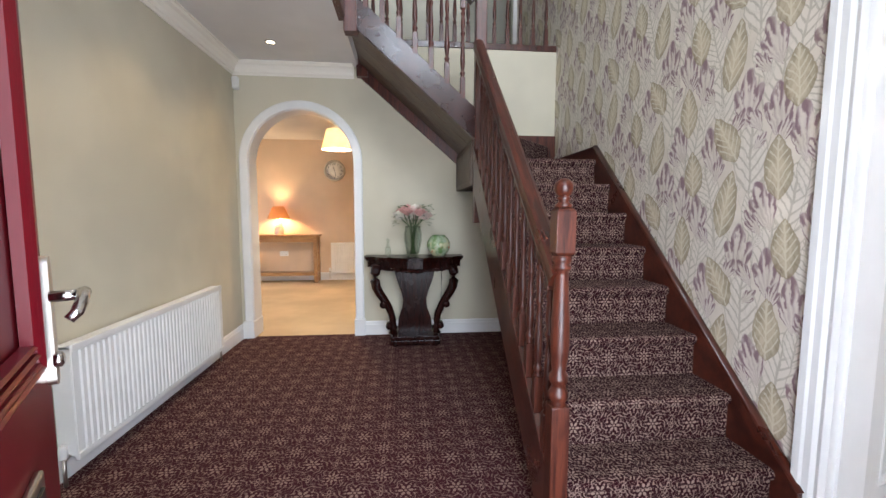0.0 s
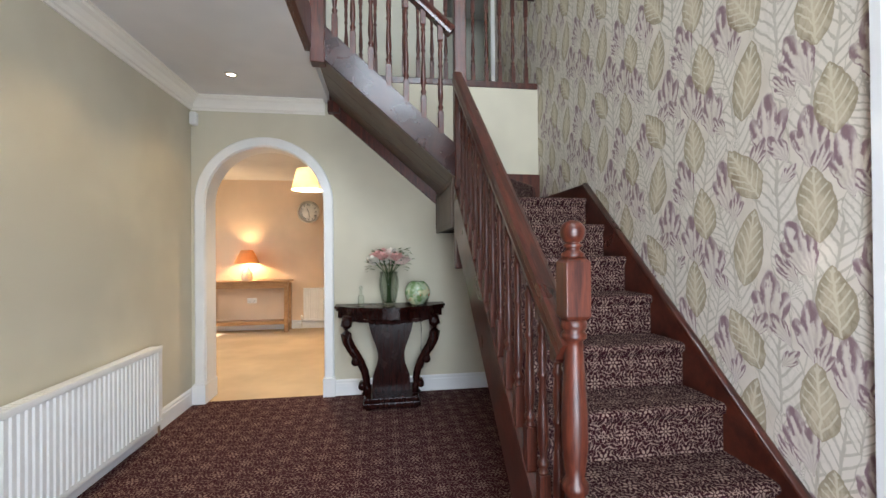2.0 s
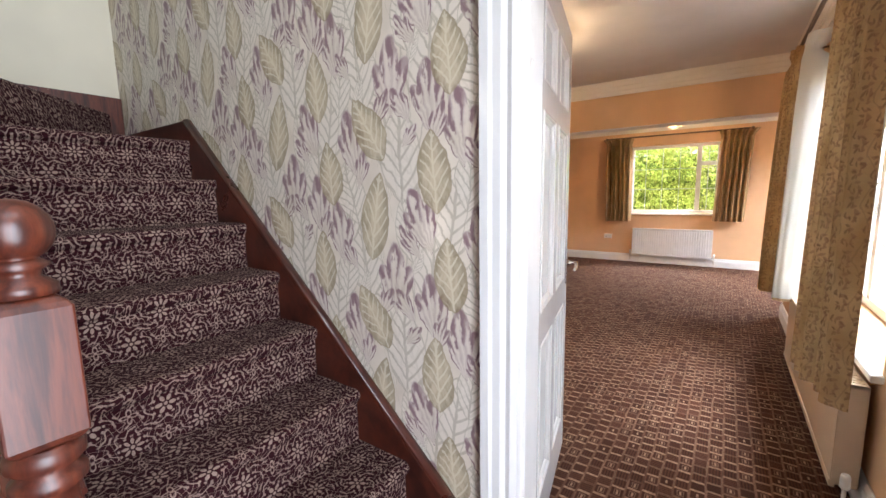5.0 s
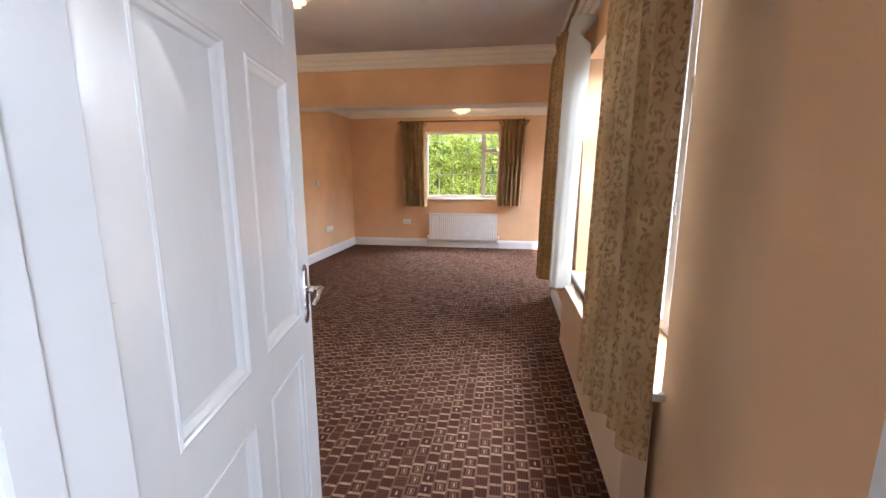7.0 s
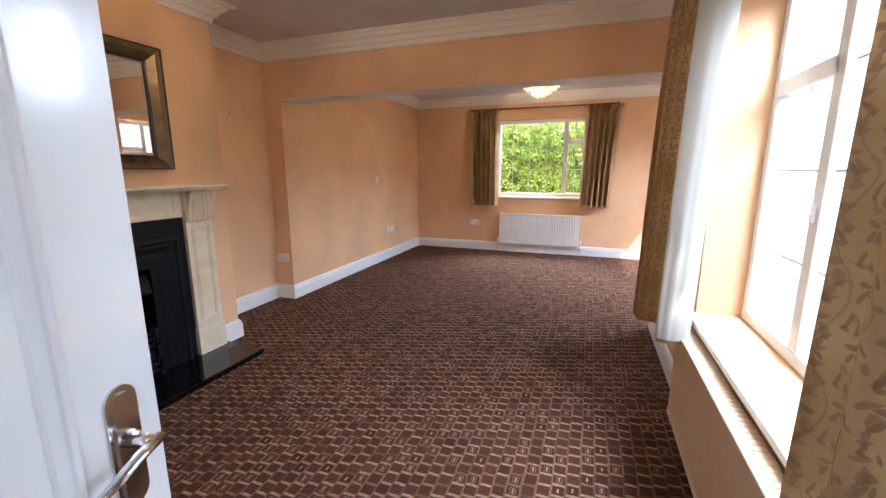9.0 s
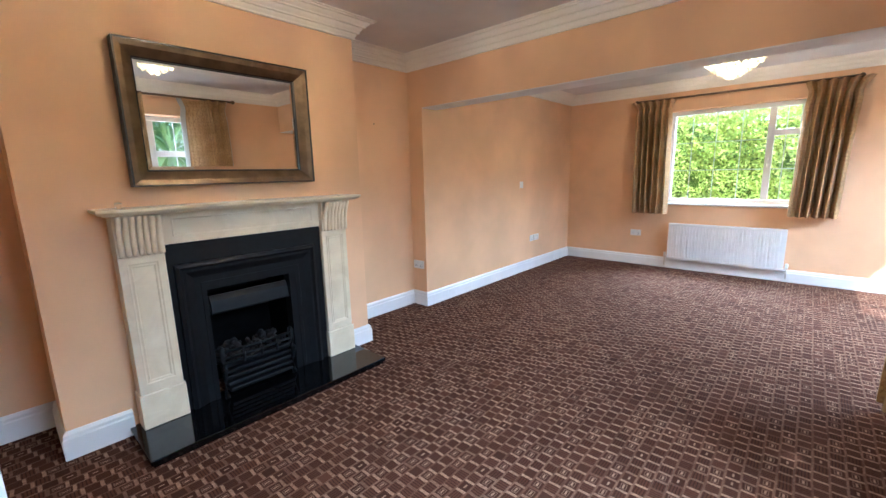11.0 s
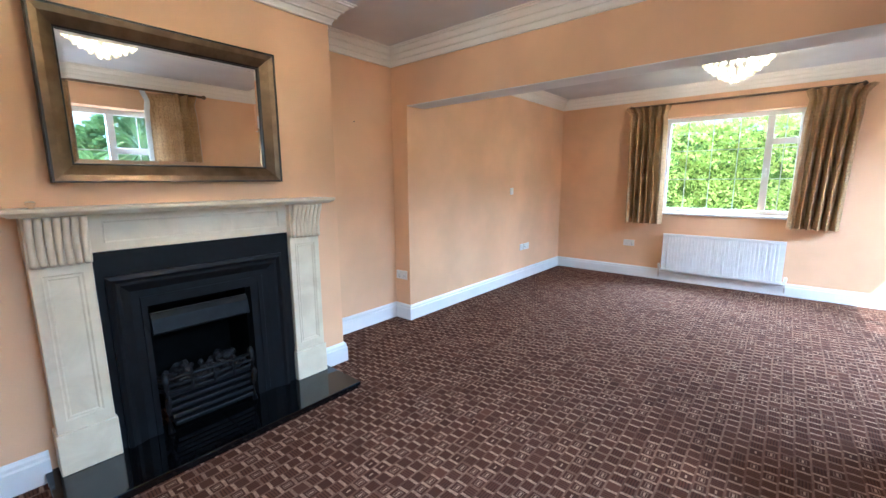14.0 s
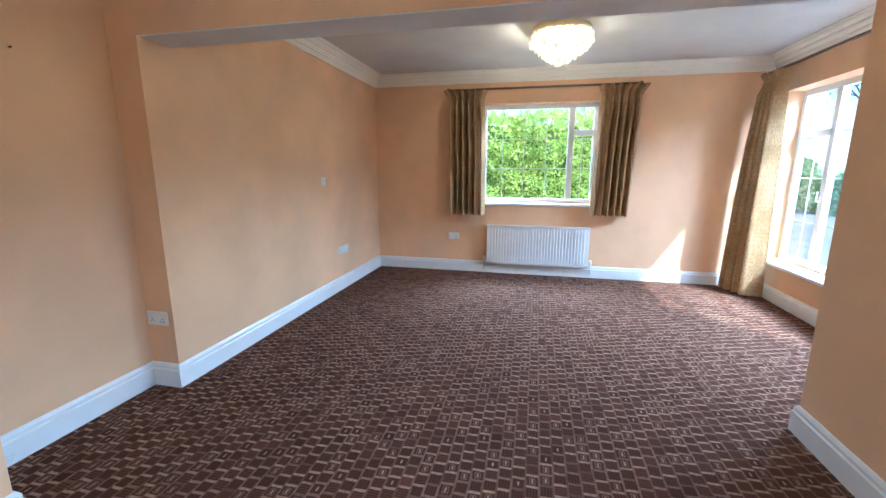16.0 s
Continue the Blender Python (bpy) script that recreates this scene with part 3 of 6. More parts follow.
# ---- hall structure ----
XL, YF, XW, XI = -1.54, 4.04, 1.47, 1.60
HC, UP, UC = 2.53, 2.76, 5.1
LC = 2.50
structure("floor_hall", cube(XL - 0.1, -0.25, -0.1, XW, YF + 0.02, 0), HALL_CARPET, "burgundy carpet with beige floral medallions", "carpet")
structure("floor_porch", cube(-3, -3.0, -0.15, 1.6, -0.25, -0.04), painted("grey_paving", (0.35, 0.34, 0.32)), "grey paved doorstep", "paving")
structure("wall_hall_left", wall_with_holes(bmesh.new(), 'y', -0.25, YF, XL - 0.12, XL, 0, UC, []), HALL_PAINT, "sage beige painted hall wall", "wall")
structure("wall_hall_front", wall_with_holes(bmesh.new(), 'x', XL - 0.12, XW, -0.15, 0.10, 0, UC, [(-0.28, 0.76, 0, 2.12), (-0.35, 1.25, 3.2, 4.6)]), HALL_PAINT, "sage beige painted front wall", "wall")


def arch_wall():
    """The far hall wall, with a round-headed opening."""
    bm = bmesh.new()
    cx, r, sp, top = -0.953, 0.478, 1.66, UP - 0.02
    box(bm, XL - 2.2, YF, 0, cx - r, YF + 0.19, top)
    box(bm, cx + r, YF, 0, XI, YF + 0.19, top)
    k = 28
    for i in range(k):
        a0, a1 = math.pi * i / k, math.pi * (i + 1) / k
        p = [(cx + r * math.cos(a), sp + r * math.sin(a)) for a in (a0, a1)]
        q = [(p[0][0], top), (p[1][0], top)]
        vs = [bm.verts.new((x, y, z)) for y in (YF, YF + 0.19) for x, z in (p[0], p[1], q[1], q[0])]
        for f in ((0, 1, 2, 3), (7, 6, 5, 4), (0, 4, 5, 1), (2, 6, 7, 3)):
            bm.faces.new([vs[j] for j in f])
    bmesh.ops.remove_doubles(bm, verts=bm.verts[:], dist=0.0005)
    return bm


structure("wall_hall_far", arch_wall(), HALL_PAINT, "sage beige wall with a round-headed archway", "wall")


def arch_path(y, r_add=0.0):
    cx, r, sp = -0.953, 0.478 + r_add, 1.66
    return [(cx + r, y, 0.14)] + [(cx + r * math.cos(math.pi * i / 32), y, sp + r * math.sin(math.pi * i / 32)) for i in range(33)] + [(cx - r, y, 0.14)]


arch = structure("archway_casing", sweep(bmesh.new(), arch_path(YF), [(0.0, 0.0), (0.0, 0.018), (-0.008, 0.026), (-0.068, 0.026), (-0.078, 0.018), (-0.08, 0.0)], (0, -1, 0)), WHITE, "white moulded arch casing", "archway")
part("lining", sweep(bmesh.new(), arch_path(YF), [(0.004, -0.195), (0.004, 0.0), (-0.004, 0.0), (-0.004, -0.195)], (0, -1, 0)), WHITE, arch)
for sx in (-1, 1):
    cx = -0.953 + sx * 0.478
    part("plinth_block", cube(min(cx - sx * 0.012, cx + sx * 0.09), YF - 0.045, 0, max(cx - sx * 0.012, cx + sx * 0.09), YF + 0.2, 0.16, 0.004), WHITE, arch)


def wallpaper_wall():
    bm = wall_with_holes(bmesh.new(), 'y', -0.25, 5.6, XW, XI, 0, UC, [(0.50, 1.317, 0, 2.05)])
    bmesh.ops.recalc_face_normals(bm, faces=bm.faces[:])
    for f in bm.faces:
        if f.normal.x > -0.5:
            f.material_index = 1
    return bm


structure("wall_stair", wallpaper_wall(), [WALLPAPER, PEACH], "leaf-patterned wallpaper in plum, olive and cream", "wallpapered wall")
structure("ceiling_hall", cube(XL, 0.0, HC, -0.425, YF, UP - 0.01), CEILING, "white hall ceiling", "ceiling")
structure("floor_landing", cube(XL, YF + 0.19, UP - 0.2, XW, 5.5, UP), HALL_CARPET, "carpeted upper landing", "floor")
structure("wall_landing", wall_with_holes(bmesh.new(), 'x', XL - 0.12, XW, 5.5, 5.6, UP, UC, [(0.85, 1.42, UP, UP + 2.0)]), CREAM_PAINT, "cream landing wall", "wall")
structure("wall_landing_left", cube(XL - 0.12, YF, UP, XL, 5.5, UC), CREAM_PAINT, "cream landing wall", "wall")
structure("ceiling_landing", cube(XL - 0.12, -0.25, UC, XI, 5.6, UC + 0.1), CEILING, "white landing ceiling", "ceiling")
structure("wall_bedroom", cube(0.2, 7.0, UP, 2.2, 7.1, UC), CREAM_PAINT, "pale wall seen through an upper doorway", "wall")
structure("wall_bedroom_side", cube(0.1, 5.6, UP, 0.2, 7.1, UC), CREAM_PAINT, "pale side wall of the upper room", "wall")
structure("wall_bedroom_far_side", cube(2.2, 5.6, UP, 2.3, 7.1, UC), CREAM_PAINT, "pale side wall of the upper room", "wall")
structure("floor_bedroom", cube(0.1, 5.6, UP - 0.1, 2.3, 7.1, UP), BEIGE_CARPET, "beige carpet of the upper room", "floor")
structure("ceiling_bedroom", cube(0.1, 5.6, UC, 2.3, 7.1, UC + 0.1), CEILING, "white ceiling of the upper room", "ceiling")
structure("wall_bedroom_front", cube(XW, 5.5, UP, 2.3, 5.6, UC), CREAM_PAINT, "pale front wall of the upper room", "wall")
lf = structure("door_frame_landing", sweep(bmesh.new(), [(1.42, 5.5, UP), (1.42, 5.5, UP + 2.0), (0.85, 5.5, UP + 2.0), (0.85, 5.5, UP)], [(0, 0), (0, 0.02), (-0.05, 0.02), (-0.05, 0)], (0, -1, 0)), WHITE, "white upper door frame", "door frame")

COVE = [(0, 0), (0, -0.105), (0.012, -0.105), (0.016, -0.09), (0.03, -0.085), (0.036, -0.06), (0.06, -0.035), (0.085, -0.025), (0.09, -0.012), (0.105, -0.012), (0.105, 0)]
structure("cornice_hall", sweep(bmesh.new(), [(-0.46, YF, HC), (XL, YF, HC), (XL, 0.0, HC)], [(a, b) for a, b in COVE], (0, 0, 1)), CORNICE, "white moulded plaster cornice", "cornice")
SKIRT = [(0, 0), (0.02, 0), (0.02, 0.10), (0.014, 0.108), (0.014, 0.122), (0.006, 0.135), (0, 0.135)]
structure("baseboard_hall_left", sweep(bmesh.new(), [(-1.44, YF, 0), (XL, YF, 0), (XL, 0.0, 0)], SKIRT, (0, 0, 1)), WHITE, "white moulded baseboard", "baseboard")
structure("baseboard_hall_far", sweep(bmesh.new(), [(1.1, YF, 0), (-0.385, YF, 0)], SKIRT, (0, 0, 1)), WHITE, "white moulded baseboard", "baseboard")

# ---- back room through the arch ----
structure("floor_back_room", cube(-3.7, YF + 0.02, -0.1, 1.6, 7.45, -0.004), BEIGE_CARPET, "beige plain carpet", "carpet")
structure("wall_back_room", cube(-3.7, 7.35, 0, 1.6, 7.47, 2.45), PEACH_BACK, "pale peach wall", "wall")
structure("wall_back_room_left", wall_with_holes(bmesh.new(), 'y', YF, 7.47, -3.82, -3.7, 0, 2.45, [(5.2, 6.6, 0.9, 2.1)]), PEACH_BACK, "pale peach wall", "wall")
structure("wall_back_room_right", cube(1.2, YF + 0.19, 0, 1.32, 7.47, 2.45), PEACH_BACK, "pale peach wall", "wall")
structure("ceiling_back_room", cube(-3.7, YF + 0.19, 2.42, 1.6, 7.47, 2.52), CEILING, "white ceiling", "ceiling")
structure("baseboard_back_room", sweep(bmesh.new(), [(1.2, 7.35, 0), (-3.7, 7.35, 0)], SKIRT, (0, 0, 1)), WHITE, "white baseboard", "baseboard")

# ---- living room structure ----
YN, YS, XB, XE, YW, YB = 3.96, 0.305, 5.40, 8.74, 3.765, -0.76
XP, XH = 5.74, 5.62
fl_ = bmesh.new()
box(fl_, XW, 0.06, -0.1, XP - 0.12, 4.1, 0.003)
box(fl_, XP - 0.12, -1.0, -0.1, XE + 0.2, 4.1, 0.003)
structure("floor_living", fl_, LIVING_CARPET, "brown carpet woven in small basket squares", "carpet")
NEARWIN, SIDEWIN, BAYWIN = (2.62, 4.42, 0.60, 2.14), (0.97, 2.37, 0.92, 2.13), (6.35, 8.52, 0.40, 2.12)
structure("wall_north", wall_with_holes(bmesh.new(), 'x', XI, XB, YN, YN + 0.12, 0, LC, []), PEACH, "peach painted wall", "wall")
structure("wall_north_far", cube(XB, YW, 0, XE + 0.24, YN + 0.12, LC), PEACH, "peach painted wall that steps forward", "wall")
structure("wall_east", wall_with_holes(bmesh.new(), 'y', -1.0, YW, XE, XE + 0.24, 0, LC, [SIDEWIN]), PEACH, "peach painted end wall with a window", "wall")
structure("wall_south", wall_with_holes(bmesh.new(), 'x', XI, XP, YS - 0.25, YS, 0, LC, [NEARWIN]), PEACH, "peach painted front wall with a window", "wall")
structure("wall_pier_return", cube(XP - 0.12, -1.0, 0, XP, YS - 0.25, LC), PEACH, "peach painted return wall", "wall")
structure("wall_outer_render", cube(XP - 0.24, -1.0, -0.1, XP - 0.121, YS - 0.25, LC), painted("white_render", (0.74, 0.73, 0.70)), "white rendered outside wall of the bay", "outside wall")
structure("wall_bay", wall_with_holes(bmesh.new(), 'x', XP, XE, YB - 0.24, YB, 0, LC, [BAYWIN]), PEACH, "peach painted front wall with a large window", "wall")
structure("beam", cube(XB, YS, 2.02, XH, YW, LC), [PEACH], "deep peach painted beam with a white underside", "beam")
# brighter copy of the ceiling white, with the light it catches in its colour
structure("beam_soffit", cube(XB + 0.002, YS, 2.014, XH - 0.002, YW, 2.0195), painted("lit_soffit_white", (0.82, 0.81, 0.79), 0.8), "white painted underside of the beam", "beam")
structure("ceiling_living", cube(XI, YS, LC, XB, YN, LC + 0.1), CEILING, "white ceiling", "ceiling")
structure("ceiling_living_far", cube(XB, -1.0, LC, XE + 0.24, YN + 0.12, LC + 0.1), CEILING, "white ceiling", "ceiling")
BX0, BX1, BY = 2.53, 4.42, 3.51
structure("chimney_breast", wall_with_holes(bmesh.new(), 'x', BX0, BX1, BY, YN, 0, LC, [(3.2, 3.74, 0, 0.74)]), PEACH, "peach painted chimney breast", "chimney breast")
fb = bmesh.new()
box(fb, 3.205, BY + 0.28, 0.0, 3.735, BY + 0.3, 0.735)
box(fb, 3.201, BY + 0.0, 0.0, 3.21, BY + 0.3, 0.738)
box(fb, 3.73, BY + 0.0, 0.0, 3.739, BY + 0.3, 0.738)
box(fb, 3.205, BY + 0.0, 0.73, 3.735, BY + 0.3, 0.739)
structure("fire_recess", fb, SOOT, "sooty fire recess", "fireplace")

STEPPED = [(0, 0), (0, -0.13), (0.018, -0.13), (0.018, -0.118), (0.026, -0.104), (0.030, -0.092), (0.044, -0.092), (0.044, -0.082), (0.056, -0.066), (0.062, -0.052), (0.078, -0.052), (0.078, -0.043), (0.094, -0.03), (0.104, -0.018), (0.122, -0.018), (0.122, -0.008), (0.138, -0.008), (0.138, 0)]
structure("cornice_living", sweep(bmesh.new(), [(XB, YS, LC), (XB, YN, LC), (BX1, YN, LC), (BX1, BY, LC), (BX0, BY, LC), (BX0, YN, LC), (XI, YN, LC), (XI, YS, LC)], STEPPED, (0, 0, 1), True), CORNICE, "cream stepped plaster cornice", "cornice")
structure("cornice_far", sweep(bmesh.new(), [(XE, YB, LC), (XE, YW, LC), (XH, YW, LC), (XH, YS, LC), (XP, YS, LC), (XP, YB, LC)], STEPPED, (0, 0, 1), True), CORNICE, "cream stepped plaster cornice", "cornice")
LSKIRT = [(0, 0), (0.022, 0), (0.022, 0.11), (0.016, 0.118), (0.016, 0.134), (0.006, 0.15), (0, 0.15)]
structure("baseboard_living", sweep(bmesh.new(), [(XE, YB, 0), (XE, YW, 0), (XB, YW, 0), (XB, YN, 0), (BX1, YN, 0), (BX1, BY, 0), (4.22, BY, 0)], LSKIRT, (0, 0, 1)), WHITE, "white moulded baseboard", "baseboard")
structure("baseboard_alcove", sweep(bmesh.new(), [(2.80, BY, 0), (BX0, BY, 0), (BX0, YN, 0), (XI, YN, 0), (XI, 1.42, 0)], LSKIRT, (0, 0, 1)), WHITE, "white moulded baseboard", "baseboard")
structure("baseboard_front", sweep(bmesh.new(), [(XI, YS, 0), (XP, YS, 0), (XP, YB, 0), (XE, YB, 0)], LSKIRT, (0, 0, 1)), WHITE, "white moulded baseboard", "baseboard")

# living room doorway
ARCHI = [(0, 0), (0, 0.012), (-0.02, 0.02), (-0.035, 0.016), (-0.05, 0.024), (-0.075, 0.024), (-0.085, 0.03), (-0.112, 0.03), (-0.112, 0)]
dj = [(XW, 1.295, 0), (XW, 1.295, 2.03), (XW, 0.52, 2.03), (XW, 0.52, 0)]
frame_1 = structure("door_frame_living", sweep(bmesh.new(), dj, [(-a, b) for a, b in ARCHI], (-1, 0, 0)), WHITE, "white moulded door frame", "door frame")
part("architrave", sweep(bmesh.new(), [(XI, y, z) for x, y, z in dj], ARCHI, (1, 0, 0)), WHITE, frame_1)
jb = bmesh.new()
box(jb, XW, 1.295, 0, XI, 1.317, 2.05)
box(jb, XW, 0.50, 0, XI, 0.52, 2.05)
box(jb, XW, 0.52, 2.03, XI, 1.295, 2.05)
box(jb, XW + 0.02, 1.283, 0, XW + 0.06, 1.295, 2.03)
part("door_lining", jb, WHITE, frame_1)

# ---- staircase ----
GO, RISE, Y3 = 0.2285, 0.2, 1.909
SX0, SX1 = 0.545, 1.425


def nose(y):
    return 0.6 + (y - Y3) * RISE / GO


stairs = thing("staircase", "dark mahogany staircase with patterned burgundy carpet", "staircase", (1.0, 1.45, 0))


def step_profile(deep):
    return [(0.018, -0.2), (0.018, -0.05), (0.004, -0.04), (-0.002, -0.022), (0.004, -0.006), (0.02, 0.0), (deep, 0.0), (deep, -0.2)]


for k in range(1, 9):
    y = Y3 + (k - 3) * GO
    bm = bmesh.new()
    deep = GO + 0.03 if k < 8 else 0.95
    lo = [bm.verts.new((SX0, y + a, RISE * k + b)) for a, b in step_profile(deep)]
    hi = [bm.verts.new((SX1, y + a, RISE * k + b)) for a, b in step_profile(deep)]
    n = len(lo)
    for i in range(n):
        bm.faces.new((lo[i], hi[i], hi[(i + 1) % n], lo[(i + 1) % n]))
    bm.faces.new(lo)
    bm.faces.new(hi[::-1])
    part("step", bm, STAIR_CARPET, stairs)
bm = prism(bmesh.new(), [(0.60, 3.14), (1.425, 4.03), (0.545, 4.03), (0.545, 3.14)], 1.56, 1.84, None, 0.015)
part("winder_step", bm, STAIR_CARPET, stairs)
THIN = [(0.018, -0.055), (0.004, -0.04), (-0.002, -0.022), (0.004, -0.006), (0.02, 0.0), (0.10, 0.0), (0.10, -0.02), (0.04, -0.02), (0.04, -0.05)]
for k in range(10, 14):
    x = 0.42 - (k - 10) * GO
    bm = bmesh.new()
    lo = [bm.verts.new((x - a, 3.115, RISE * k + b)) for a, b in THIN]
    hi = [bm.verts.new((x - a, 4.035, RISE * k + b)) for a, b in THIN]
    n = len(lo)
    for i in range(n):
        bm.faces.new((lo[i], hi[i], hi[(i + 1) % n], lo[(i + 1) % n]))
    bm.faces.new(lo)
    bm.faces.new(hi[::-1])
    part("step", bm, STAIR_CARPET, stairs)


def yz_plate(pts, x0, x1, bevel=0.004):
    """A board of outline (y, z) from x0 to x1."""
    bm = bmesh.new()
    lo = [bm.verts.new((x0, y, z)) for y, z in pts]
    hi = [bm.verts.new((x1, y, z)) for y, z in pts]
    k = len(pts)
    bm.faces.new(lo)
    bm.faces.new(hi[::-1])
    for i in range(k):
        bm.faces.new((lo[i], hi[i], hi[(i + 1) % k], lo[(i + 1) % k]))
    bmesh.ops.bevel(bm, geom=bm.edges[:], offset=bevel, segments=2, affect='EDGES', profile=0.5)
    return bm


def xz_plate(pts, y0, y1, bevel=0.004):
    bm = bmesh.new()
    lo = [bm.verts.new((x, y0, z)) for x, z in pts]
    hi = [bm.verts.new((x, y1, z)) for x, z in pts]
    k = len(pts)
    bm.faces.new(lo)
    bm.faces.new(hi[::-1])
    for i in range(k):
        bm.faces.new((lo[i], hi[i], hi[(i + 1) % k], lo[(i + 1) % k]))
    bmesh.ops.bevel(bm, geom=bm.edges[:], offset=bevel, segments=2, affect='EDGES', profile=0.5)
    return bm


# outer string, wall string, soffits
part("outer_string", yz_plate([(1.40, 0.0), (1.40, nose(1.40) + 0.045), (3.10, nose(3.10) + 0.045), (3.10, nose(3.10) - 0.27), (1.53, 0.0)], 0.505, 0.545), MAHOGANY_LONG, stairs)
part("wall_string", yz_plate([(1.36, 0.0), (1.36, nose(1.36) + 0.05), (3.11, nose(3.11) + 0.05), (4.04, 1.70), (4.04, 1.45), (3.0, 1.3), (1.55, 0.0)], 1.425, 1.468), MAHOGANY_LONG, stairs)
part("string_capping", tube(bmesh.new(), [(1.447, 1.36, nose(1.36) + 0.052), (1.447, 3.11, nose(3.11) + 0.052)], 0.022, 8, 0.5), MAHOGANY_LONG, stairs)
part("far_wall_string", xz_plate([(1.468, 1.58), (1.468, 1.94), (0.50, 1.94), (-0.42, 2.76), (-0.42, 2.45), (0.5, 1.66)], 4.0, 4.038), MAHOGANY, stairs)
SLX = 0.87


def ztop(x):
    return 1.94 + SLX * (0.533 - x)


def zbot(x):
    return 1.715 + SLX * (0.533 - x)


part("upper_string", xz_plate([(0.53, zbot(0.53)), (0.53, ztop(0.53)), (-0.38, ztop(-0.38)), (-0.38, zbot(-0.38))], 3.08, 3.115), wood("mahogany_upper_string", (0.020, 0.004, 0.003), (0.05, 0.011, 0.007), 0.28, 0.15, (1.5, 14, 1.5)), stairs)
for i in range(3):
    y0 = 3.118 + i * 0.303
    part("soffit_board", xz_plate([(0.53, zbot(0.53) + 0.02), (0.53, zbot(0.53) + 0.035), (-0.40, zbot(-0.40) + 0.035), (-0.40, zbot(-0.40) + 0.02)], y0, y0 + 0.30, 0.003), PLY, stairs, "dull brown soffit board")
part("soffit_bead", tube(bmesh.new(), [(0.53, 4.02, zbot(0.53) + 0.012), (-0.40, 4.02, zbot(-0.40) + 0.012)], 0.014, 6), MAHOGANY, stairs)
part("soffit_end_block", cube(-0.43, 3.96, 2.43, -0.33, 4.035, 2.53, 0.006), MAHOGANY, stairs)
part("winder_panel", cube(0.50, 3.14, 1.40, 0.53, 4.03, 1.74, 0.004), PLY, stairs, "dull brown side panel")
pf = bmesh.new()
sweep(pf, [(0.50, 3.19, 1.44), (0.50, 3.98, 1.44), (0.50, 3.98, 1.70), (0.50, 3.19, 1.70)], [(0, 0), (0, 0.008), (0.014, 0.004), (0.014, 0)], (-1, 0, 0), True)
part("panel_moulding", pf, PLY, stairs)
part("winder_soffit", cube(0.53, 3.10, 1.40, 1.425, 4.03, 1.42), PLY, stairs)
part("flight_soffit", yz_plate([(1.55, nose(1.55) - 0.24), (3.12, nose(3.12) - 0.24), (3.12, nose(3.12) - 0.255), (1.55, nose(1.55) - 0.255)], 0.55, 1.42, 0.002), PLY, stairs)
part("landing_nosing", cube(-0.46, 0.02, 2.53, -0.405, 3.12, 2.785, 0.006), MAHOGANY, stairs)

BAL = [(0.017, 0.0), (0.017, 0.005), (0.012, 0.012), (0.019, 0.025), (0.019, 0.035), (0.011, 0.045), (0.013, 0.06), (0.0185, 0.10), (0.0165, 0.16), (0.0125, 0.23), (0.0105, 0.29), (0.016, 0.30), (0.016, 0.31), (0.0105, 0.32), (0.0145, 0.36), (0.015, 0.39), (0.0105, 0.43), (0.016, 0.44), (0.016, 0.45), (0.0105, 0.46), (0.015, 0.475)]


def baluster_mesh(foot, head):
    bm = bmesh.new()
    box(bm, -0.0185, -0.0185, 0.0, 0.0185, 0.0185, foot, 0.003)
    lathe(bm, [(r, foot + z) for r, z in BAL], 0, 0, 12)
    box(bm, -0.0175, -0.0175, foot + 0.475, 0.0175, 0.0175, foot + 0.475 + head, 0.003)
    bmesh.ops.recalc_face_normals(bm, faces=bm.faces[:])
    me = bpy.data.meshes.new("baluster")
    bm.to_mesh(me)
    bm.free()
    me.materials.append(MAHOGANY)
    return me


RAKED, LEVEL = baluster_mesh(0.15, 0.10), baluster_mesh(0.16, 0.20)


def baluster(me, x, y, z):
    ob = new("baluster", me)
    ob.parent = stairs
    ob.location = Vector((x, y, z)) - stairs.location
    return ob


for i in range(13):
    y = 1.52 + i * GO / 2
    baluster(RAKED, 0.526, y, nose(y) + 0.035)
for i in range(7):
    x = 0.42 - i * GO / 2
    baluster(RAKED, x, 3.098, ztop(x) - 0.02)
for i in range(14):
    baluster(LEVEL, -0.28 + i * 0.127, 4.075, 2.80)
RAILP = [(-0.032, -0.03), (-0.034, -0.012), (-0.028, 0.0), (-0.034, 0.012), (-0.03, 0.03), (-0.015, 0.038), (0.015, 0.038), (0.03, 0.03), (0.034, 0.012), (0.028, 0.0), (0.034, -0.012), (0.032, -0.03)]
sl = Vector((0, -RISE / GO, 1)).normalized()
part("handrail", sweep(bmesh.new(), [(0.526, 1.44, nose(1.44) + 0.775), (0.526, 3.07, nose(3.07) + 0.775)], RAILP, sl), MAHOGANY_LONG, stairs)
su = Vector((SLX, 0, 1)).normalized()
part("handrail", sweep(bmesh.new(), [(0.50, 3.098, ztop(0.50) + 0.74), (-0.36, 3.098, ztop(-0.36) + 0.74)], RAILP, su), MAHOGANY_LONG, stairs)
part("landing_handrail", sweep(bmesh.new(), [(1.468, 4.075, 3.64), (-0.40, 4.075, 3.64)], RAILP, (0, 0, 1)), MAHOGANY_LONG, stairs)
part("landing_base_rail", cube(-0.40, 4.035, 2.742, 1.468, 4.115, 2.80, 0.006), MAHOGANY_LONG, stairs)


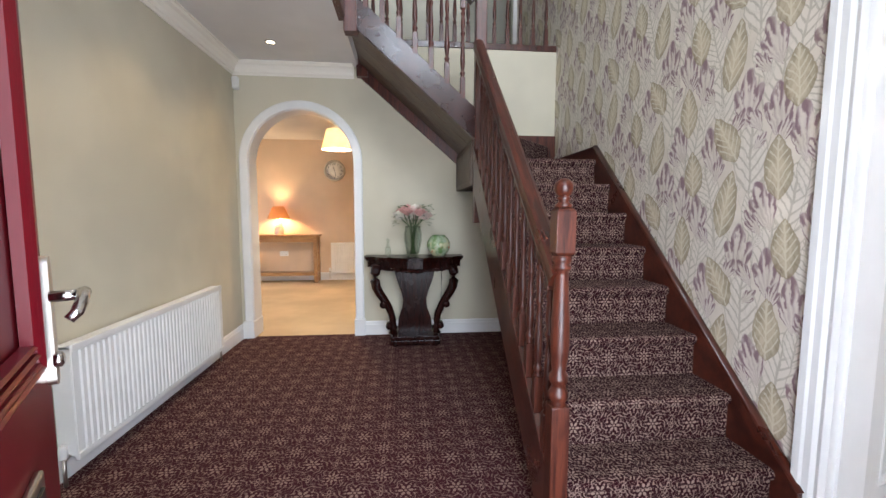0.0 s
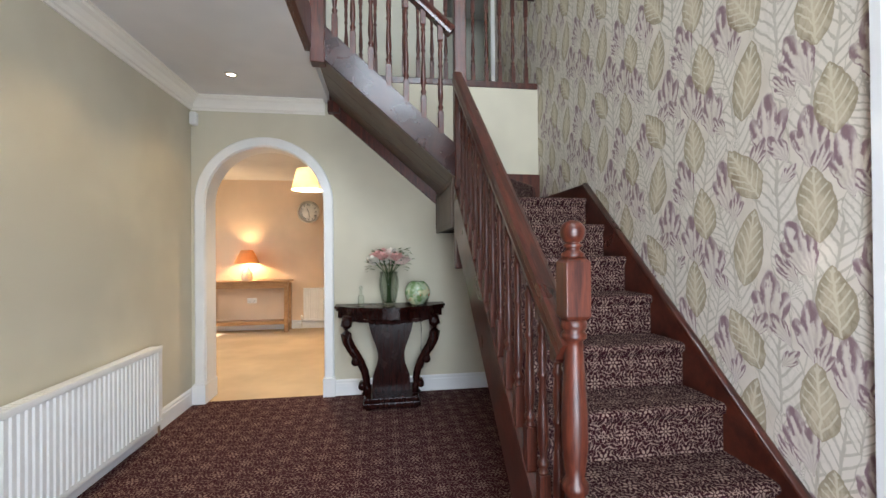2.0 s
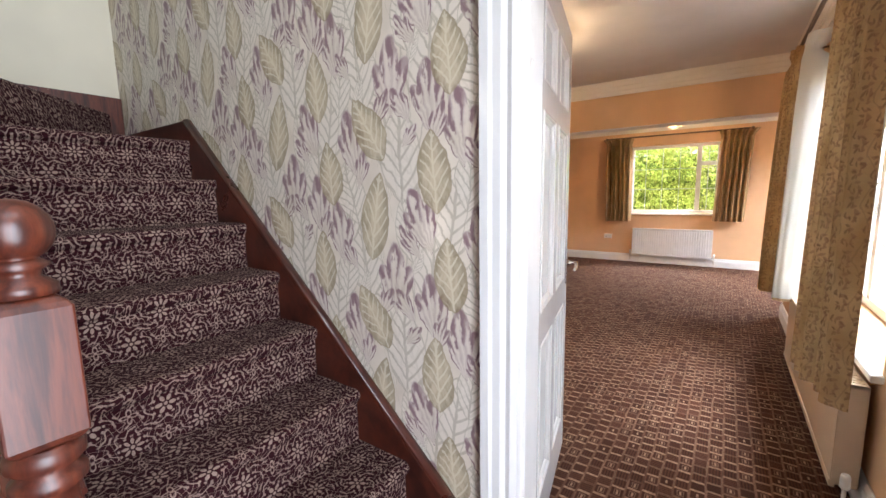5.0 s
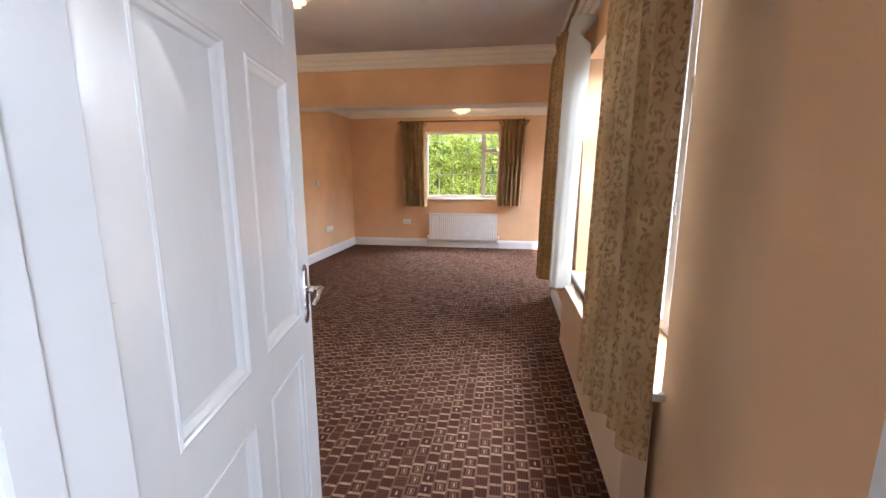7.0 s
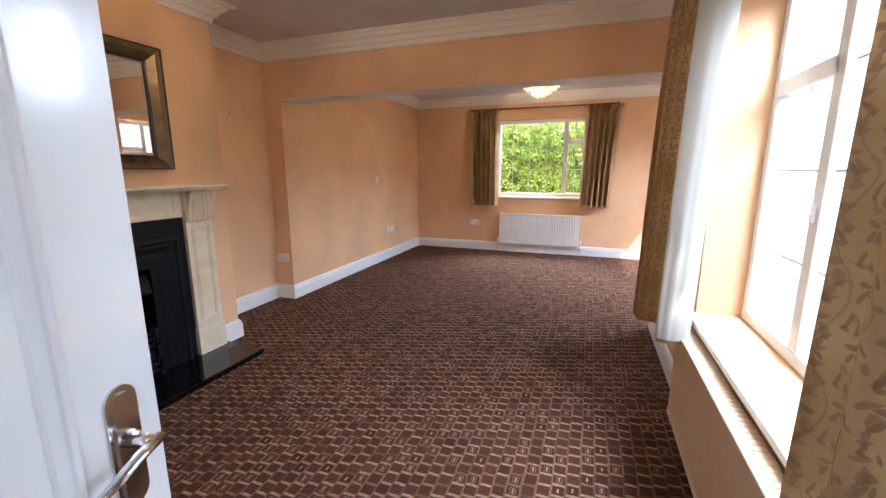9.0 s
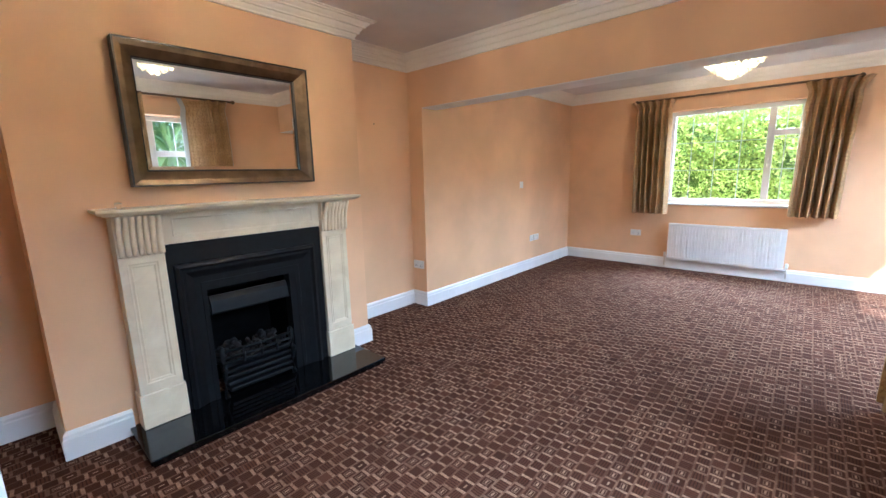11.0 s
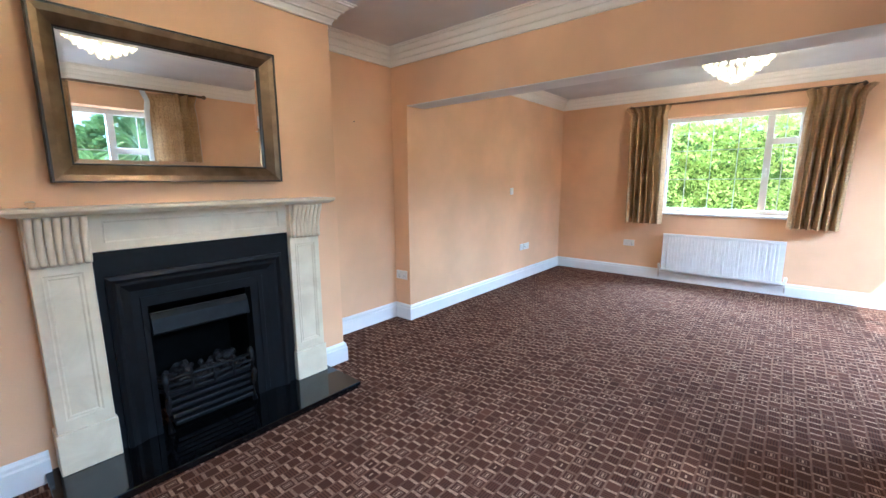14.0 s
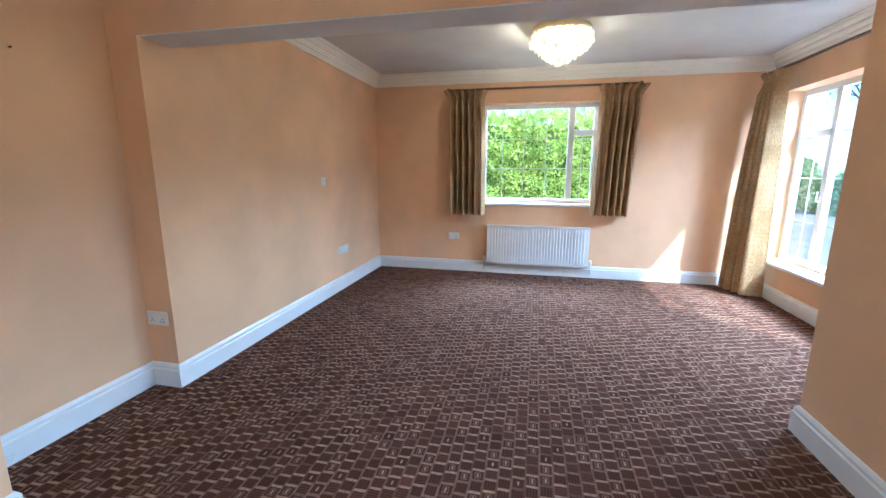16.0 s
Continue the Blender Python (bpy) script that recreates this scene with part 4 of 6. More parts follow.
def newel(x, y, z0, z1, half, cap):
    bm = bmesh.new()
    if cap:
        box(bm, x - half, y - half, z0, x + half, y + half, 0.525, 0.006)
        prof = [(0.034, 0.52), (0.024, 0.533), (0.034, 0.548), (0.036, 0.565), (0.026, 0.585), (0.024, 0.597), (0.035, 0.612), (0.035, 0.628), (0.024, 0.645), (0.029, 0.68), (0.034, 0.74), (0.033, 0.82), (0.028, 0.91), (0.023, 0.985), (0.023, 1.0), (0.033, 1.008), (0.033, 1.018), (0.025, 1.026), (0.034, 1.036), (0.034, 1.046), (0.03, 1.056)]
        lathe(bm, prof, x, y, 24)
        head = bmesh.new()
        box(head, x - half, y - half, 1.052, x + half, y + half, 1.218)
        long_edges = [e for e in head.edges if abs(e.verts[0].co.z - e.verts[1].co.z) < 0.01]
        bmesh.ops.bevel(head, geom=long_edges, offset=0.014, segments=3, affect='EDGES', profile=0.35)
        bmesh.ops.bevel(head, geom=[e for e in head.edges if e.calc_face_angle(0) > 0.6], offset=0.0025, segments=2, affect='EDGES', profile=0.5)
    else:
        box(bm, x - half, y - half, z0, x + half, y + half, z1, 0.006)
    ob = part("newel_post", bm, MAHOGANY, stairs)
    if cap:
        part("newel_head", head, MAHOGANY, ob)
        c = bmesh.new()
        ball = [(0.030, 1.217), (0.030, 1.227), (0.018, 1.236), (0.018, 1.242), (0.027, 1.248), (0.018, 1.254)] + [(0.033 * math.sin(a), 1.283 - 0.033 * math.cos(a)) for a in [0.55 + i * (math.pi - 0.56) / 12 for i in range(13)]]
        lathe(c, ball, x, y, 24)
        part("ball_finial", c, MAHOGANY, ob)
    return ob


newel(0.530, 1.428, 0.0, 1.2, 0.0335, True)
newel(0.552, 3.11, 1.12, 3.25, 0.04, False)
newel(-0.37, 3.10, 2.44, 3.75, 0.045, False)


# ---- doors ----
def panel_door(name, label, width, height, thick, material, panels, at, turn, beads=None):
    """Local x along the leaf from the hinge, -y its visible face."""
    d = thing(name, label, "door")
    core = bmesh.new()
    wall_with_holes(core, 'x', 0, width, 0, thick, 0.008, height, panels)
    part("leaf", core, material, d)
    for a, b, lo, hi in panels:
        pm = bmesh.new()
        box(pm, a, 0.015, lo, b, thick - 0.015, hi)
        part("panel", pm, material, d)
        mm = bmesh.new()
        sweep(mm, [(a, 0, lo), (b, 0, lo), (b, 0, hi), (a, 0, hi)], [(0, 0), (0, 0.002), (0.005, 0.004), (0.010, 0.001), (0.012, -0.004), (0.020, -0.007), (0.024, -0.009), (0.028, -0.0145), (0, -0.0145)], (0, -1, 0), True)
        for g in (beads or ()):
            sweep(mm, [(a + g, 0, lo + g), (b - g, 0, lo + g), (b - g, 0, hi - g), (a + g, 0, hi - g)], [(0, -0.012), (0.001, 0.004), (0.006, 0.008), (0.011, 0.004), (0.012, -0.012)], (0, -1, 0), True)
        part("panel_moulding", mm, material, d)
    d.matrix_world = pose(*at, 0, 0, turn)
    return d


def at_local(ob, parent):
    ob.matrix_parent_inverse = Matrix()
    return ob


def door_part(name, bm, material, d, label=""):
    ob = solid(name, bm, material)
    ob.parent = d
    return tagged(ob, label)


LPAN = [(0.11, 0.365, 0.20, 0.79), (0.455, 0.71, 0.20, 0.79), (0.11, 0.365, 0.905, 1.57), (0.455, 0.71, 0.905, 1.57), (0.11, 0.365, 1.66, 1.90), (0.455, 0.71, 1.66, 1.90)]
door_1 = panel_door("living_room_door", "white glossy six-panel door standing open", 0.822, 2.02, 0.042, DOOR_WHITE, LPAN, (0, 0, 0), 0)


def rounded_plate(cx, cz, w, h, y0, y1):
    bm = bmesh.new()
    pts = [(cx + w / 2 * math.cos(a), cz + (h / 2 - w / 2) + w / 2 * math.sin(a)) for a in [math.pi * i / 10 for i in range(11)]]
    pts += [(cx + w / 2 * math.cos(a), cz - (h / 2 - w / 2) + w / 2 * math.sin(a)) for a in [math.pi + math.pi * i / 10 for i in range(11)]]
    lo = [bm.verts.new((x, y0, z)) for x, z in pts]
    hi = [bm.verts.new((x, y1, z)) for x, z in pts]
    n = len(pts)
    bm.faces.new(lo)
    bm.faces.new(hi[::-1])
    for i in range(n):
        bm.faces.new((lo[i], hi[i], hi[(i + 1) % n], lo[(i + 1) % n]))
    return bm


hp = rounded_plate(0.765, 0.962, 0.046, 0.185, -0.004, 0.0)
handle = door_part("door_handle", hp, CHROME, door_1, "polished chrome lever handle")
rim = rounded_plate(0.765, 0.962, 0.030, 0.165, -0.0075, -0.003)
at_local(part("backplate", rim, CHROME, handle), handle)
lv = bmesh.new()
tube(lv, [(0.765, -0.004, 0.977), (0.765, -0.03, 0.977), (0.765, -0.048, 0.977)], [0.014, 0.009, 0.009], 10)
tube(lv, [(0.775, -0.048, 0.979), (0.735, -0.052, 0.975), (0.70, -0.055, 0.966), (0.675, -0.052, 0.958)], [0.009, 0.009, 0.008, 0.006], 10, 0.7)
at_local(part("lever", lv, CHROME, handle), handle)
kh = bmesh.new()
lathe(kh, [(0.006, 0), (0.006, 0.002)], 0, 0, 10, Matrix.Translation((0.765, -0.0075, 0.925)) @ Matrix.Rotation(radians(90), 4, 'X'))
at_local(part("keyhole", kh, BLACK, handle), handle)
back = rounded_plate(0.765, 0.962, 0.046, 0.185, 0.042, 0.046)
tube(back, [(0.765, 0.046, 0.977), (0.765, 0.09, 0.977)], 0.009, 10)
tube(back, [(0.775, 0.09, 0.979), (0.69, 0.094, 0.975), (0.63, 0.09, 0.962)], [0.009, 0.009, 0.006], 10, 0.7)
door_part("door_handle", back, CHROME, door_1, "polished chrome lever handle")
for hz in (0.22, 1.08, 1.78):
    h = bmesh.new()
    lathe(h, [(0.007, hz), (0.007, hz + 0.09)], -0.006, -0.004, 10)
    box(h, -0.004, -0.002, hz, 0.03, 0.001, hz + 0.09)
    door_part("hinge", h, DOOR_WHITE, door_1)
door_1.matrix_world = pose(1.606, 1.308, 0.004, 0, 0, 11.3)

RPAN = [(0.065, 0.42, 0.20, 0.58), (0.48, 0.838, 0.20, 0.58), (0.065, 0.42, 0.93, 1.88), (0.48, 0.838, 0.93, 1.88)]
door_2 = panel_door("front_door", "glossy red panelled front door standing open", 0.90, 2.06, 0.045, RED, RPAN, (0, 0, 0), 0, (-0.008, 0.022, 0.04))
bm = rounded_plate(0.882, 1.0, 0.028, 0.235, -0.014, 0.0)
handle = door_part("door_handle", bm, NICKEL, door_2, "long-plate chrome lever handle")
lv = bmesh.new()
tube(lv, [(0.872, -0.012, 1.045), (0.872, -0.055, 1.045)], 0.010, 10)
tube(lv, [(0.877, -0.055, 1.047), (0.847, -0.062, 1.052), (0.807, -0.064, 1.045), (0.777, -0.06, 1.03), (0.772, -0.05, 1.02)], [0.011, 0.011, 0.010, 0.009, 0.008], 10)
at_local(part("lever", lv, CHROME, handle), handle)
lk = bmesh.new()
lathe(lk, [(0.014, 0), (0.014, 0.01), (0.008, 0.014)], 0, 0, 14, Matrix.Translation((0.872, -0.012, 0.93)) @ Matrix.Rotation(radians(90), 4, 'X'))
at_local(part("lock_cylinder", lk, CHROME, handle), handle)
lp = bmesh.new()
box(lp, 0.41, -0.012, 0.705, 0.745, 0.0, 0.795, 0.005)
letter = door_part("letter_plate", lp, NICKEL, door_2, "brushed metal letter plate")
fl = bmesh.new()
box(fl, 0.435, -0.017, 0.721, 0.72, -0.009, 0.779, 0.003)
at_local(part("flap", fl, BLACK, letter), letter)
door_2.matrix_world = pose(-0.222, 0.095, 0.004, 0, 0, 119.2)
fj = bmesh.new()
box(fj, -0.279, -0.1, 0, -0.23, 0.102, 2.119)
box(fj, 0.71, -0.1, 0, 0.759, 0.102, 2.119)
box(fj, -0.23, -0.1, 2.07, 0.71, 0.102, 2.119)
structure("door_frame_front", fj, WHITE, "white front door frame", "door frame")


# ---- radiators ----
def radiator(name, label, length, height, depth, ribbed, material):
    """Local x along, -y the face, standing over z = 0."""
    r = thing(name, label, "radiator")
    pitch = 0.0365
    count = int((length - 0.06) / pitch) if ribbed else 0
    face = bmesh.new()
    x0 = (length - count * pitch) / 2
    pts = [(0.003, 0.02), (0.003, 0.006), (x0, 0.006)]
    for i in range(count):
        s = x0 + i * pitch
        pts += [(s + 0.004, 0.006), (s + 0.010, 0.0), (s + 0.026, 0.0), (s + 0.032, 0.006)]
    pts += [(length - 0.003, 0.006), (length - 0.003, 0.02)]
    z0, z1 = 0.03, height - 0.035
    lo = [face.verts.new((x, y, z0)) for x, y in pts]
    hi = [face.verts.new((x, y, z1)) for x, y in pts]
    for i in range(len(pts) - 1):
        face.faces.new((lo[i], lo[i + 1], hi[i + 1], hi[i]))
    part("front_panel", face, material, r)
    part("rim", cube(0, 0.002, 0, length, 0.022, 0.031, 0.004), material, r)
    part("rim", cube(0, 0.002, height - 0.036, length, 0.022, height, 0.006), material, r)
    body = bmesh.new()
    box(body, 0.01, 0.02, 0.01, length - 0.01, depth, height - 0.02)
    part("back_panel", body, material, r)
    top = bmesh.new()
    box(top, 0, 0.012, height - 0.02, length, depth, height - 0.012)
    for i in range(int(length / 0.03)):
        box(top, 0.012 + i * 0.03, 0.024, height - 0.012, 0.03 + i * 0.03, depth - 0.008, height - 0.009)
    part("top_grille", top, material, r)
    for x in (0.0, length - 0.006):
        e = bmesh.new()
        box(e, x, 0.010, 0.02, x + 0.006, depth, height - 0.008, 0.002)
        part("end_panel", e, material, r)
    for x, s in ((-0.03, 1), (length + 0.03, -1)):
        v = bmesh.new()
        tube(v, [(x, depth * 0.5, -0.10), (x, depth * 0.5, 0.02)], 0.0075, 8)
        tube(v, [(x, depth * 0.5, 0.02), (x + s * 0.035, depth * 0.5, 0.02)], 0.009, 8)
        ob = part("valve_pipe", v, NICKEL, r)
        c = bmesh.new()
        lathe(c, [(0.012, 0.025), (0.017, 0.03), (0.017, 0.07), (0.013, 0.085)], x, depth * 0.5, 12)
        part("valve_cap", c, PLASTIC, ob)
    return r


rad = radiator("radiator", "white double-panel radiator on the hall wall", 1.46, 0.52, 0.09, True, RAD)
rad.matrix_world = pose(-1.435, 1.935, 0.105, 0, 0, 90)
b = bmesh.new()
lathe(b, [(0.012, 0), (0.012, 0.01), (0.006, 0.016)], 0, 0, 10, Matrix.Translation((0.0, 0.055, 0.45)) @ Matrix.Rotation(radians(-90), 4, 'Y'))
door_part("bleed_plug", b, NICKEL, rad)
rad2 = radiator("radiator", "white ribbed radiator under the side window", 1.26, 0.50, 0.075, True, RAD)
rad2.matrix_world = pose(8.655, 2.262, 0.145, 0, 0, -90)
rad3 = radiator("radiator", "cream radiator under the front window", 1.65, 0.46, 0.09, False, plain("cream_radiator_enamel", (0.72, 0.56, 0.40), 0.4, vary=0.03))
rad3.matrix_world = pose(4.25, 0.425, 0.095, 0, 0, 180)
rad4 = radiator("radiator", "white radiator in the back room", 0.9, 0.53, 0.08, True, RAD)
rad4.matrix_world = pose(-1.27, 7.26, 0.135, 0, 0, 0)


# ---- windows ----
def window(name, label, place, w, h, posts, bars, lead_v, lead_h, sill_deep, sill_mat):
    """Local x along, z up from the bottom, +y towards outdoors; place: pose of the bottom corner."""
    win = thing(name, label, "window", kind="structure")
    f = bmesh.new()
    t = 0.055
    box(f, 0, 0, 0, w, 0.06, t, 0.005)
    box(f, 0, 0, h - t, w, 0.06, h, 0.005)
    box(f, 0, 0.001, t, t, 0.059, h - t, 0.005)
    box(f, w - t, 0.001, t, w, 0.059, h - t, 0.005)
    door_part("window_frame", f, UPVC, win)
    for x in posts:
        door_part("mullion", cube(x - 0.035, 0.0, t, x + 0.035, 0.06, h - t, 0.005), UPVC, win)
    for a, b2, z in bars:
        door_part("transom", cube(a, 0.0, z - 0.035, b2, 0.06, z + 0.035, 0.005), UPVC, win)
    xs = [t - 0.005, *[p for p in posts], w - t + 0.005]
    for a, b2 in zip(xs, xs[1:]):
        p = door_part("pane", cube(a, 0.030, t - 0.005, b2, 0.034, h - t + 0.005), PANE, win)
        p.visible_shadow = False
    l = bmesh.new()
    for x in lead_v:
        box(l, x - 0.005, 0.025, t, x + 0.005, 0.0295, h - t)
    for z in lead_h:
        box(l, t, 0.024, z - 0.005, w - t, 0.0290, z + 0.005)
    door_part("leading", l, LEAD, win)
    for x in posts:
        hb = bmesh.new()
        box(hb, x - 0.012, -0.012, h * 0.36, x + 0.012, 0.0, h * 0.36 + 0.06, 0.003)
        tube(hb, [(x, -0.012, h * 0.36 + 0.03), (x, -0.035, h * 0.36 + 0.03), (x + 0.004, -0.04, h * 0.36 + 0.12)], [0.008, 0.008, 0.006], 8)
        door_part("window_handle", hb, UPVC, win)
    if sill_mat:
        door_part("window_sill", cube(-0.03, -sill_deep, -0.032, w + 0.03, -0.002, -0.002, 0.006), sill_mat, win)
    win.matrix_world = place
    return win


window("window_1", "white leaded window looking on a hedge", pose(XE + 0.12, 2.37, 0.92, 0, 0, -90), 1.40, 1.21, [1.09], [(1.09, 1.345, 0.86)], [0.26, 0.53, 0.80, 1.23], [0.43, 0.79], 0.15, WHITE)
window("window_2", "white leaded casement window with deep sill", pose(4.42, 0.105, 0.60, 0, 0, 180), 1.80, 1.54, [0.55, 1.25], [(0.055, 0.55, 1.10), (1.25, 1.745, 1.10)], [0.30, 0.90, 1.5], [0.38, 0.74, 1.1], 0.24, WHITE)
window("window_3", "large white leaded casement window", pose(8.52, -0.93, 0.40, 0, 0, 180), 2.17, 1.72, [0.52, 1.65], [(0.055, 0.52, 1.28), (1.65, 2.115, 1.28)], [0.28, 0.80, 1.08, 1.36], [0.43, 0.86, 1.28], 0.21, WHITE)
window("window_4", "white upper landing window", pose(1.25, -0.07, 3.2, 0, 0, 180), 1.6, 1.4, [0.8], [], [], [], 0.18, WHITE)
structure("sill_edge_near", cube(2.64, YS + 0.002, 0.548, 4.40, YS + 0.03, 0.574, 0.004), TIMBER_SILL, "brown timber sill edge", "window sill")


def prism_xz(pts, y0, y1):
    """A solid of outline (x, z) from y0 to y1."""
    bm = bmesh.new()
    lo = [bm.verts.new((x, y0, z)) for x, z in pts]
    hi = [bm.verts.new((x, y1, z)) for x, z in pts]
    bm.faces.new(lo)
    bm.faces.new(hi[::-1])
    k = len(pts)
    for i in range(k):
        bm.faces.new((lo[i], hi[i], hi[(i + 1) % k], lo[(i + 1) % k]))
    bmesh.ops.recalc_face_normals(bm, faces=bm.faces[:])
    return bm


# ---- curtains ----
def curtain(name, label, plan_top, plan_bottom, z1, z0, lining_side=0.0, group="", fabric=None):
    """Cloth that follows a line of (x, y) at its top and another at its bottom."""
    c = thing(name, label, "curtain", (plan_top[0][0], plan_top[0][1], z0), group)

    def smooth_line(pts, n):
        pts = [Vector((*p, 0)) for p in pts]
        out = []
        for i in range(n):
            f = i / (n - 1) * (len(pts) - 1)
            k = min(int(f), len(pts) - 2)
            t = f - k
            p0, p1, p2, p3 = pts[max(k - 1, 0)], pts[k], pts[k + 1], pts[min(k + 2, len(pts) - 1)]
            out.append(0.5 * ((2 * p1) + (p2 - p0) * t + (2 * p0 - 5 * p1 + 4 * p2 - p3) * t * t + (3 * p1 - p0 - 3 * p2 + p3) * t ** 3))
        return out

    n, rows = len(plan_top) * 6, 34
    top, bottom = smooth_line(plan_top, n), smooth_line(plan_bottom, n)
    mid = sum(top, Vector()) / n
    for pname, mat, shift in (("cloth", fabric or CURTAIN, 0.0), ("lining", LINING, 0.007)):
        bm = bmesh.new()
        uv = bm.loops.layers.uv.new("UVMap")
        grid = []
        for r in range(rows + 1):
            f = r / rows
            z = z1 + (z0 + (0.02 if shift else 0) - z1) * f
            pinch = 1 - 0.6 * math.exp(-((z1 - 0.095 - z) / 0.04) ** 2)
            ease = f ** 0.5
            line = []
            for i in range(n):
                p = top[i].lerp(bottom[i], ease)
                gather = 0.16 * math.exp(-((z1 - z) / 0.055) ** 2) - 0.05 * math.exp(-((z1 - 0.13 - z) / 0.07) ** 2)
                p = p + (top[-1] - top[0]) * gather * (i / (n - 1) - 0.5)
                if pinch < 1:
                    w = (top[-1] - top[0]).normalized()
                    base = top[0] + w * (p - top[0]).dot(w)
                    p = base + (p - base) * pinch
                p = p + Vector((math.sin(i * 1.7 + f * 3), math.cos(i * 2.3 + f * 4), 0)) * 0.003 * f
                line.append(p)
            if shift:
                moved = []
                for i in range(n):
                    w = (line[min(i + 1, n - 1)] - line[max(i - 1, 0)]).normalized()
                    moved.append(line[i] + Vector((-w.y, w.x, 0)) * shift * (1 if lining_side >= 0 else -1))
                line = moved
            grid.append([bm.verts.new((p.x, p.y, z)) for p in line])
        run, us = 0.0, [0.0]
        for a, b2 in zip(bottom, bottom[1:]):
            run += (b2 - a).length
            us.append(run * 1.15)
        for r in range(rows):
            for i in range(n - 1):
                q = bm.faces.new((grid[r][i], grid[r][i + 1], grid[r + 1][i + 1], grid[r + 1][i]))
                q.smooth = True
                for lp, (ii, rr) in zip(q.loops, ((i, r), (i + 1, r), (i + 1, r + 1), (i, r + 1))):
                    lp[uv].uv = (us[ii], (rows - rr) / rows * (z1 - z0))
        me = bpy.data.meshes.new(pname)
        bm.to_mesh(me)
        bm.free()
        me.materials.append(mat)
        ob = new(pname, me)
        ob.parent = c
        ob.matrix_parent_inverse = Matrix.Translation(-c.location)
    return c


def folds(a, b, n, d, out):
    """A zigzag of n folds from a to b, d deep towards out."""
    a, b, out = Vector(a), Vector(b), Vector(out)
    pts = []
    rnd = random.Random(int(abs(a.x * 100 + a.y * 37)))
    for i in range(n * 2 + 1):
        f = i / (n * 2)
        p = a.lerp(b, f) + out * (d * (0.75 + 0.4 * rnd.random()) if i % 2 else 0.0)
        pts.append((p.x, p.y))
    return pts


SIDE_LABEL = "beige floral lined curtain drawn back, sill length"
curtain("curtain", SIDE_LABEL, folds((8.68, 2.33), (8.68, 2.80), 6, 0.11, (-1, 0)), folds((8.68, 2.30), (8.68, 2.74), 6, 0.16, (-1, 0)), 2.28, 0.77, -1, "curtains")
curtain("curtain", SIDE_LABEL, folds((8.68, 0.51), (8.68, 0.98), 6, 0.11, (-1, 0)), folds((8.68, 0.60), (8.68, 1.03), 6, 0.16, (-1, 0)), 2.28, 0.80, -1, "curtains")
curtain("curtain", "beige floral curtain beside the front window", folds((2.82, 0.47), (2.29, 0.45), 5, 0.05, (0, 1)), folds((2.79, 0.50), (2.30, 0.455), 5, 0.07, (0, 1)), 2.33, 0.55, 1, "curtains")
curtain("curtain", "beige floral curtain showing its pale lining",
        [(4.17, 0.47), (4.14, 0.40), (4.16, 0.325), (4.25, 0.31), (4.36, 0.39), (4.43, 0.50), (4.47, 0.42), (4.51, 0.52), (4.55, 0.43), (4.60, 0.50)],
        [(4.13, 0.53), (4.11, 0.47), (4.14, 0.40), (4.25, 0.385), (4.37, 0.46), (4.43, 0.59), (4.47, 0.46), (4.51, 0.60), (4.56, 0.46), (4.62, 0.56)], 2.33, 0.525, -1, "curtains")
curtain("curtain", "long beige floral curtain hanging to the floor", folds((8.30, -0.66), (8.64, -0.66), 5, 0.09, (0, 1)), folds((8.22, -0.69), (8.60, -0.56), 4, 0.19, (0, 1))[:9] + [(8.60, -0.52), (8.61, -0.56)], 2.31, 0.03, -1, "curtains")


def curtain_rod(a, b, wall):
    c = thing("curtain_rod", "thin dark bronze curtain rod", "curtain rod", a, "curtain rods")
    a, b, wall = Vector(a), Vector(b), Vector(wall)
    part("rod", tube(bmesh.new(), [a, b], 0.0125, 10), ROD, c)
    for p, s in ((a, (a - b).normalized()), (b, (b - a).normalized())):
        part("finial", tube(bmesh.new(), [p, p + s * 0.015, p + s * 0.03, p + s * 0.045], [0.013, 0.024, 0.022, 0.006], 10), ROD, c)
        q = p - s * 0.10
        part("bracket", tube(bmesh.new(), [q, q + wall], 0.008, 8), ROD, c)


curtain_rod((8.64, 0.60, 2.285), (8.64, 2.75, 2.285), (0.1, 0, 0))
curtain_rod((2.20, 0.47, 2.335), (4.70, 0.47, 2.335), (0, -0.165, 0))
curtain_rod((6.20, -0.62, 2.315), (8.66, -0.62, 2.315), (0, -0.14, 0))



def striped_cloth():
    """Rust and cream bands across the cloth."""
    m = Mat("striped_curtain_cloth", 0.85, spec=0.15)
    uvn, sp_ = m.t.nodes.new("ShaderNodeUVMap"), m.t.nodes.new("ShaderNodeSeparateXYZ")
    m.t.links.new(uvn.outputs[0], sp_.inputs[0])
    band = (N(m.t, sp_.outputs[1]) / 0.21).fract()
    weave = m.noise(300, 2)
    col = m.mix((0.60, 0.44, 0.26), (0.42, 0.17, 0.06), band.step(0.48, 0.52) * band.step(0.98, 0.94))
    m.colour(m.mix(col, (0.30, 0.12, 0.05), weave * 0.25))
    m.bump(weave, 0.25, 0.001)
    return m.m


curtain("curtain", "rust and cream striped curtain in the back room", folds((-3.02, 7.27), (-2.80, 7.27), 4, 0.06, (0, -1)), folds((-3.0, 7.27), (-2.78, 7.27), 4, 0.07, (0, -1)), 2.22, 0.06, -1, "", striped_cloth())
curtain_rod((-3.66, 7.25, 2.225), (-2.76, 7.25, 2.225), (0, 0.1, 0))

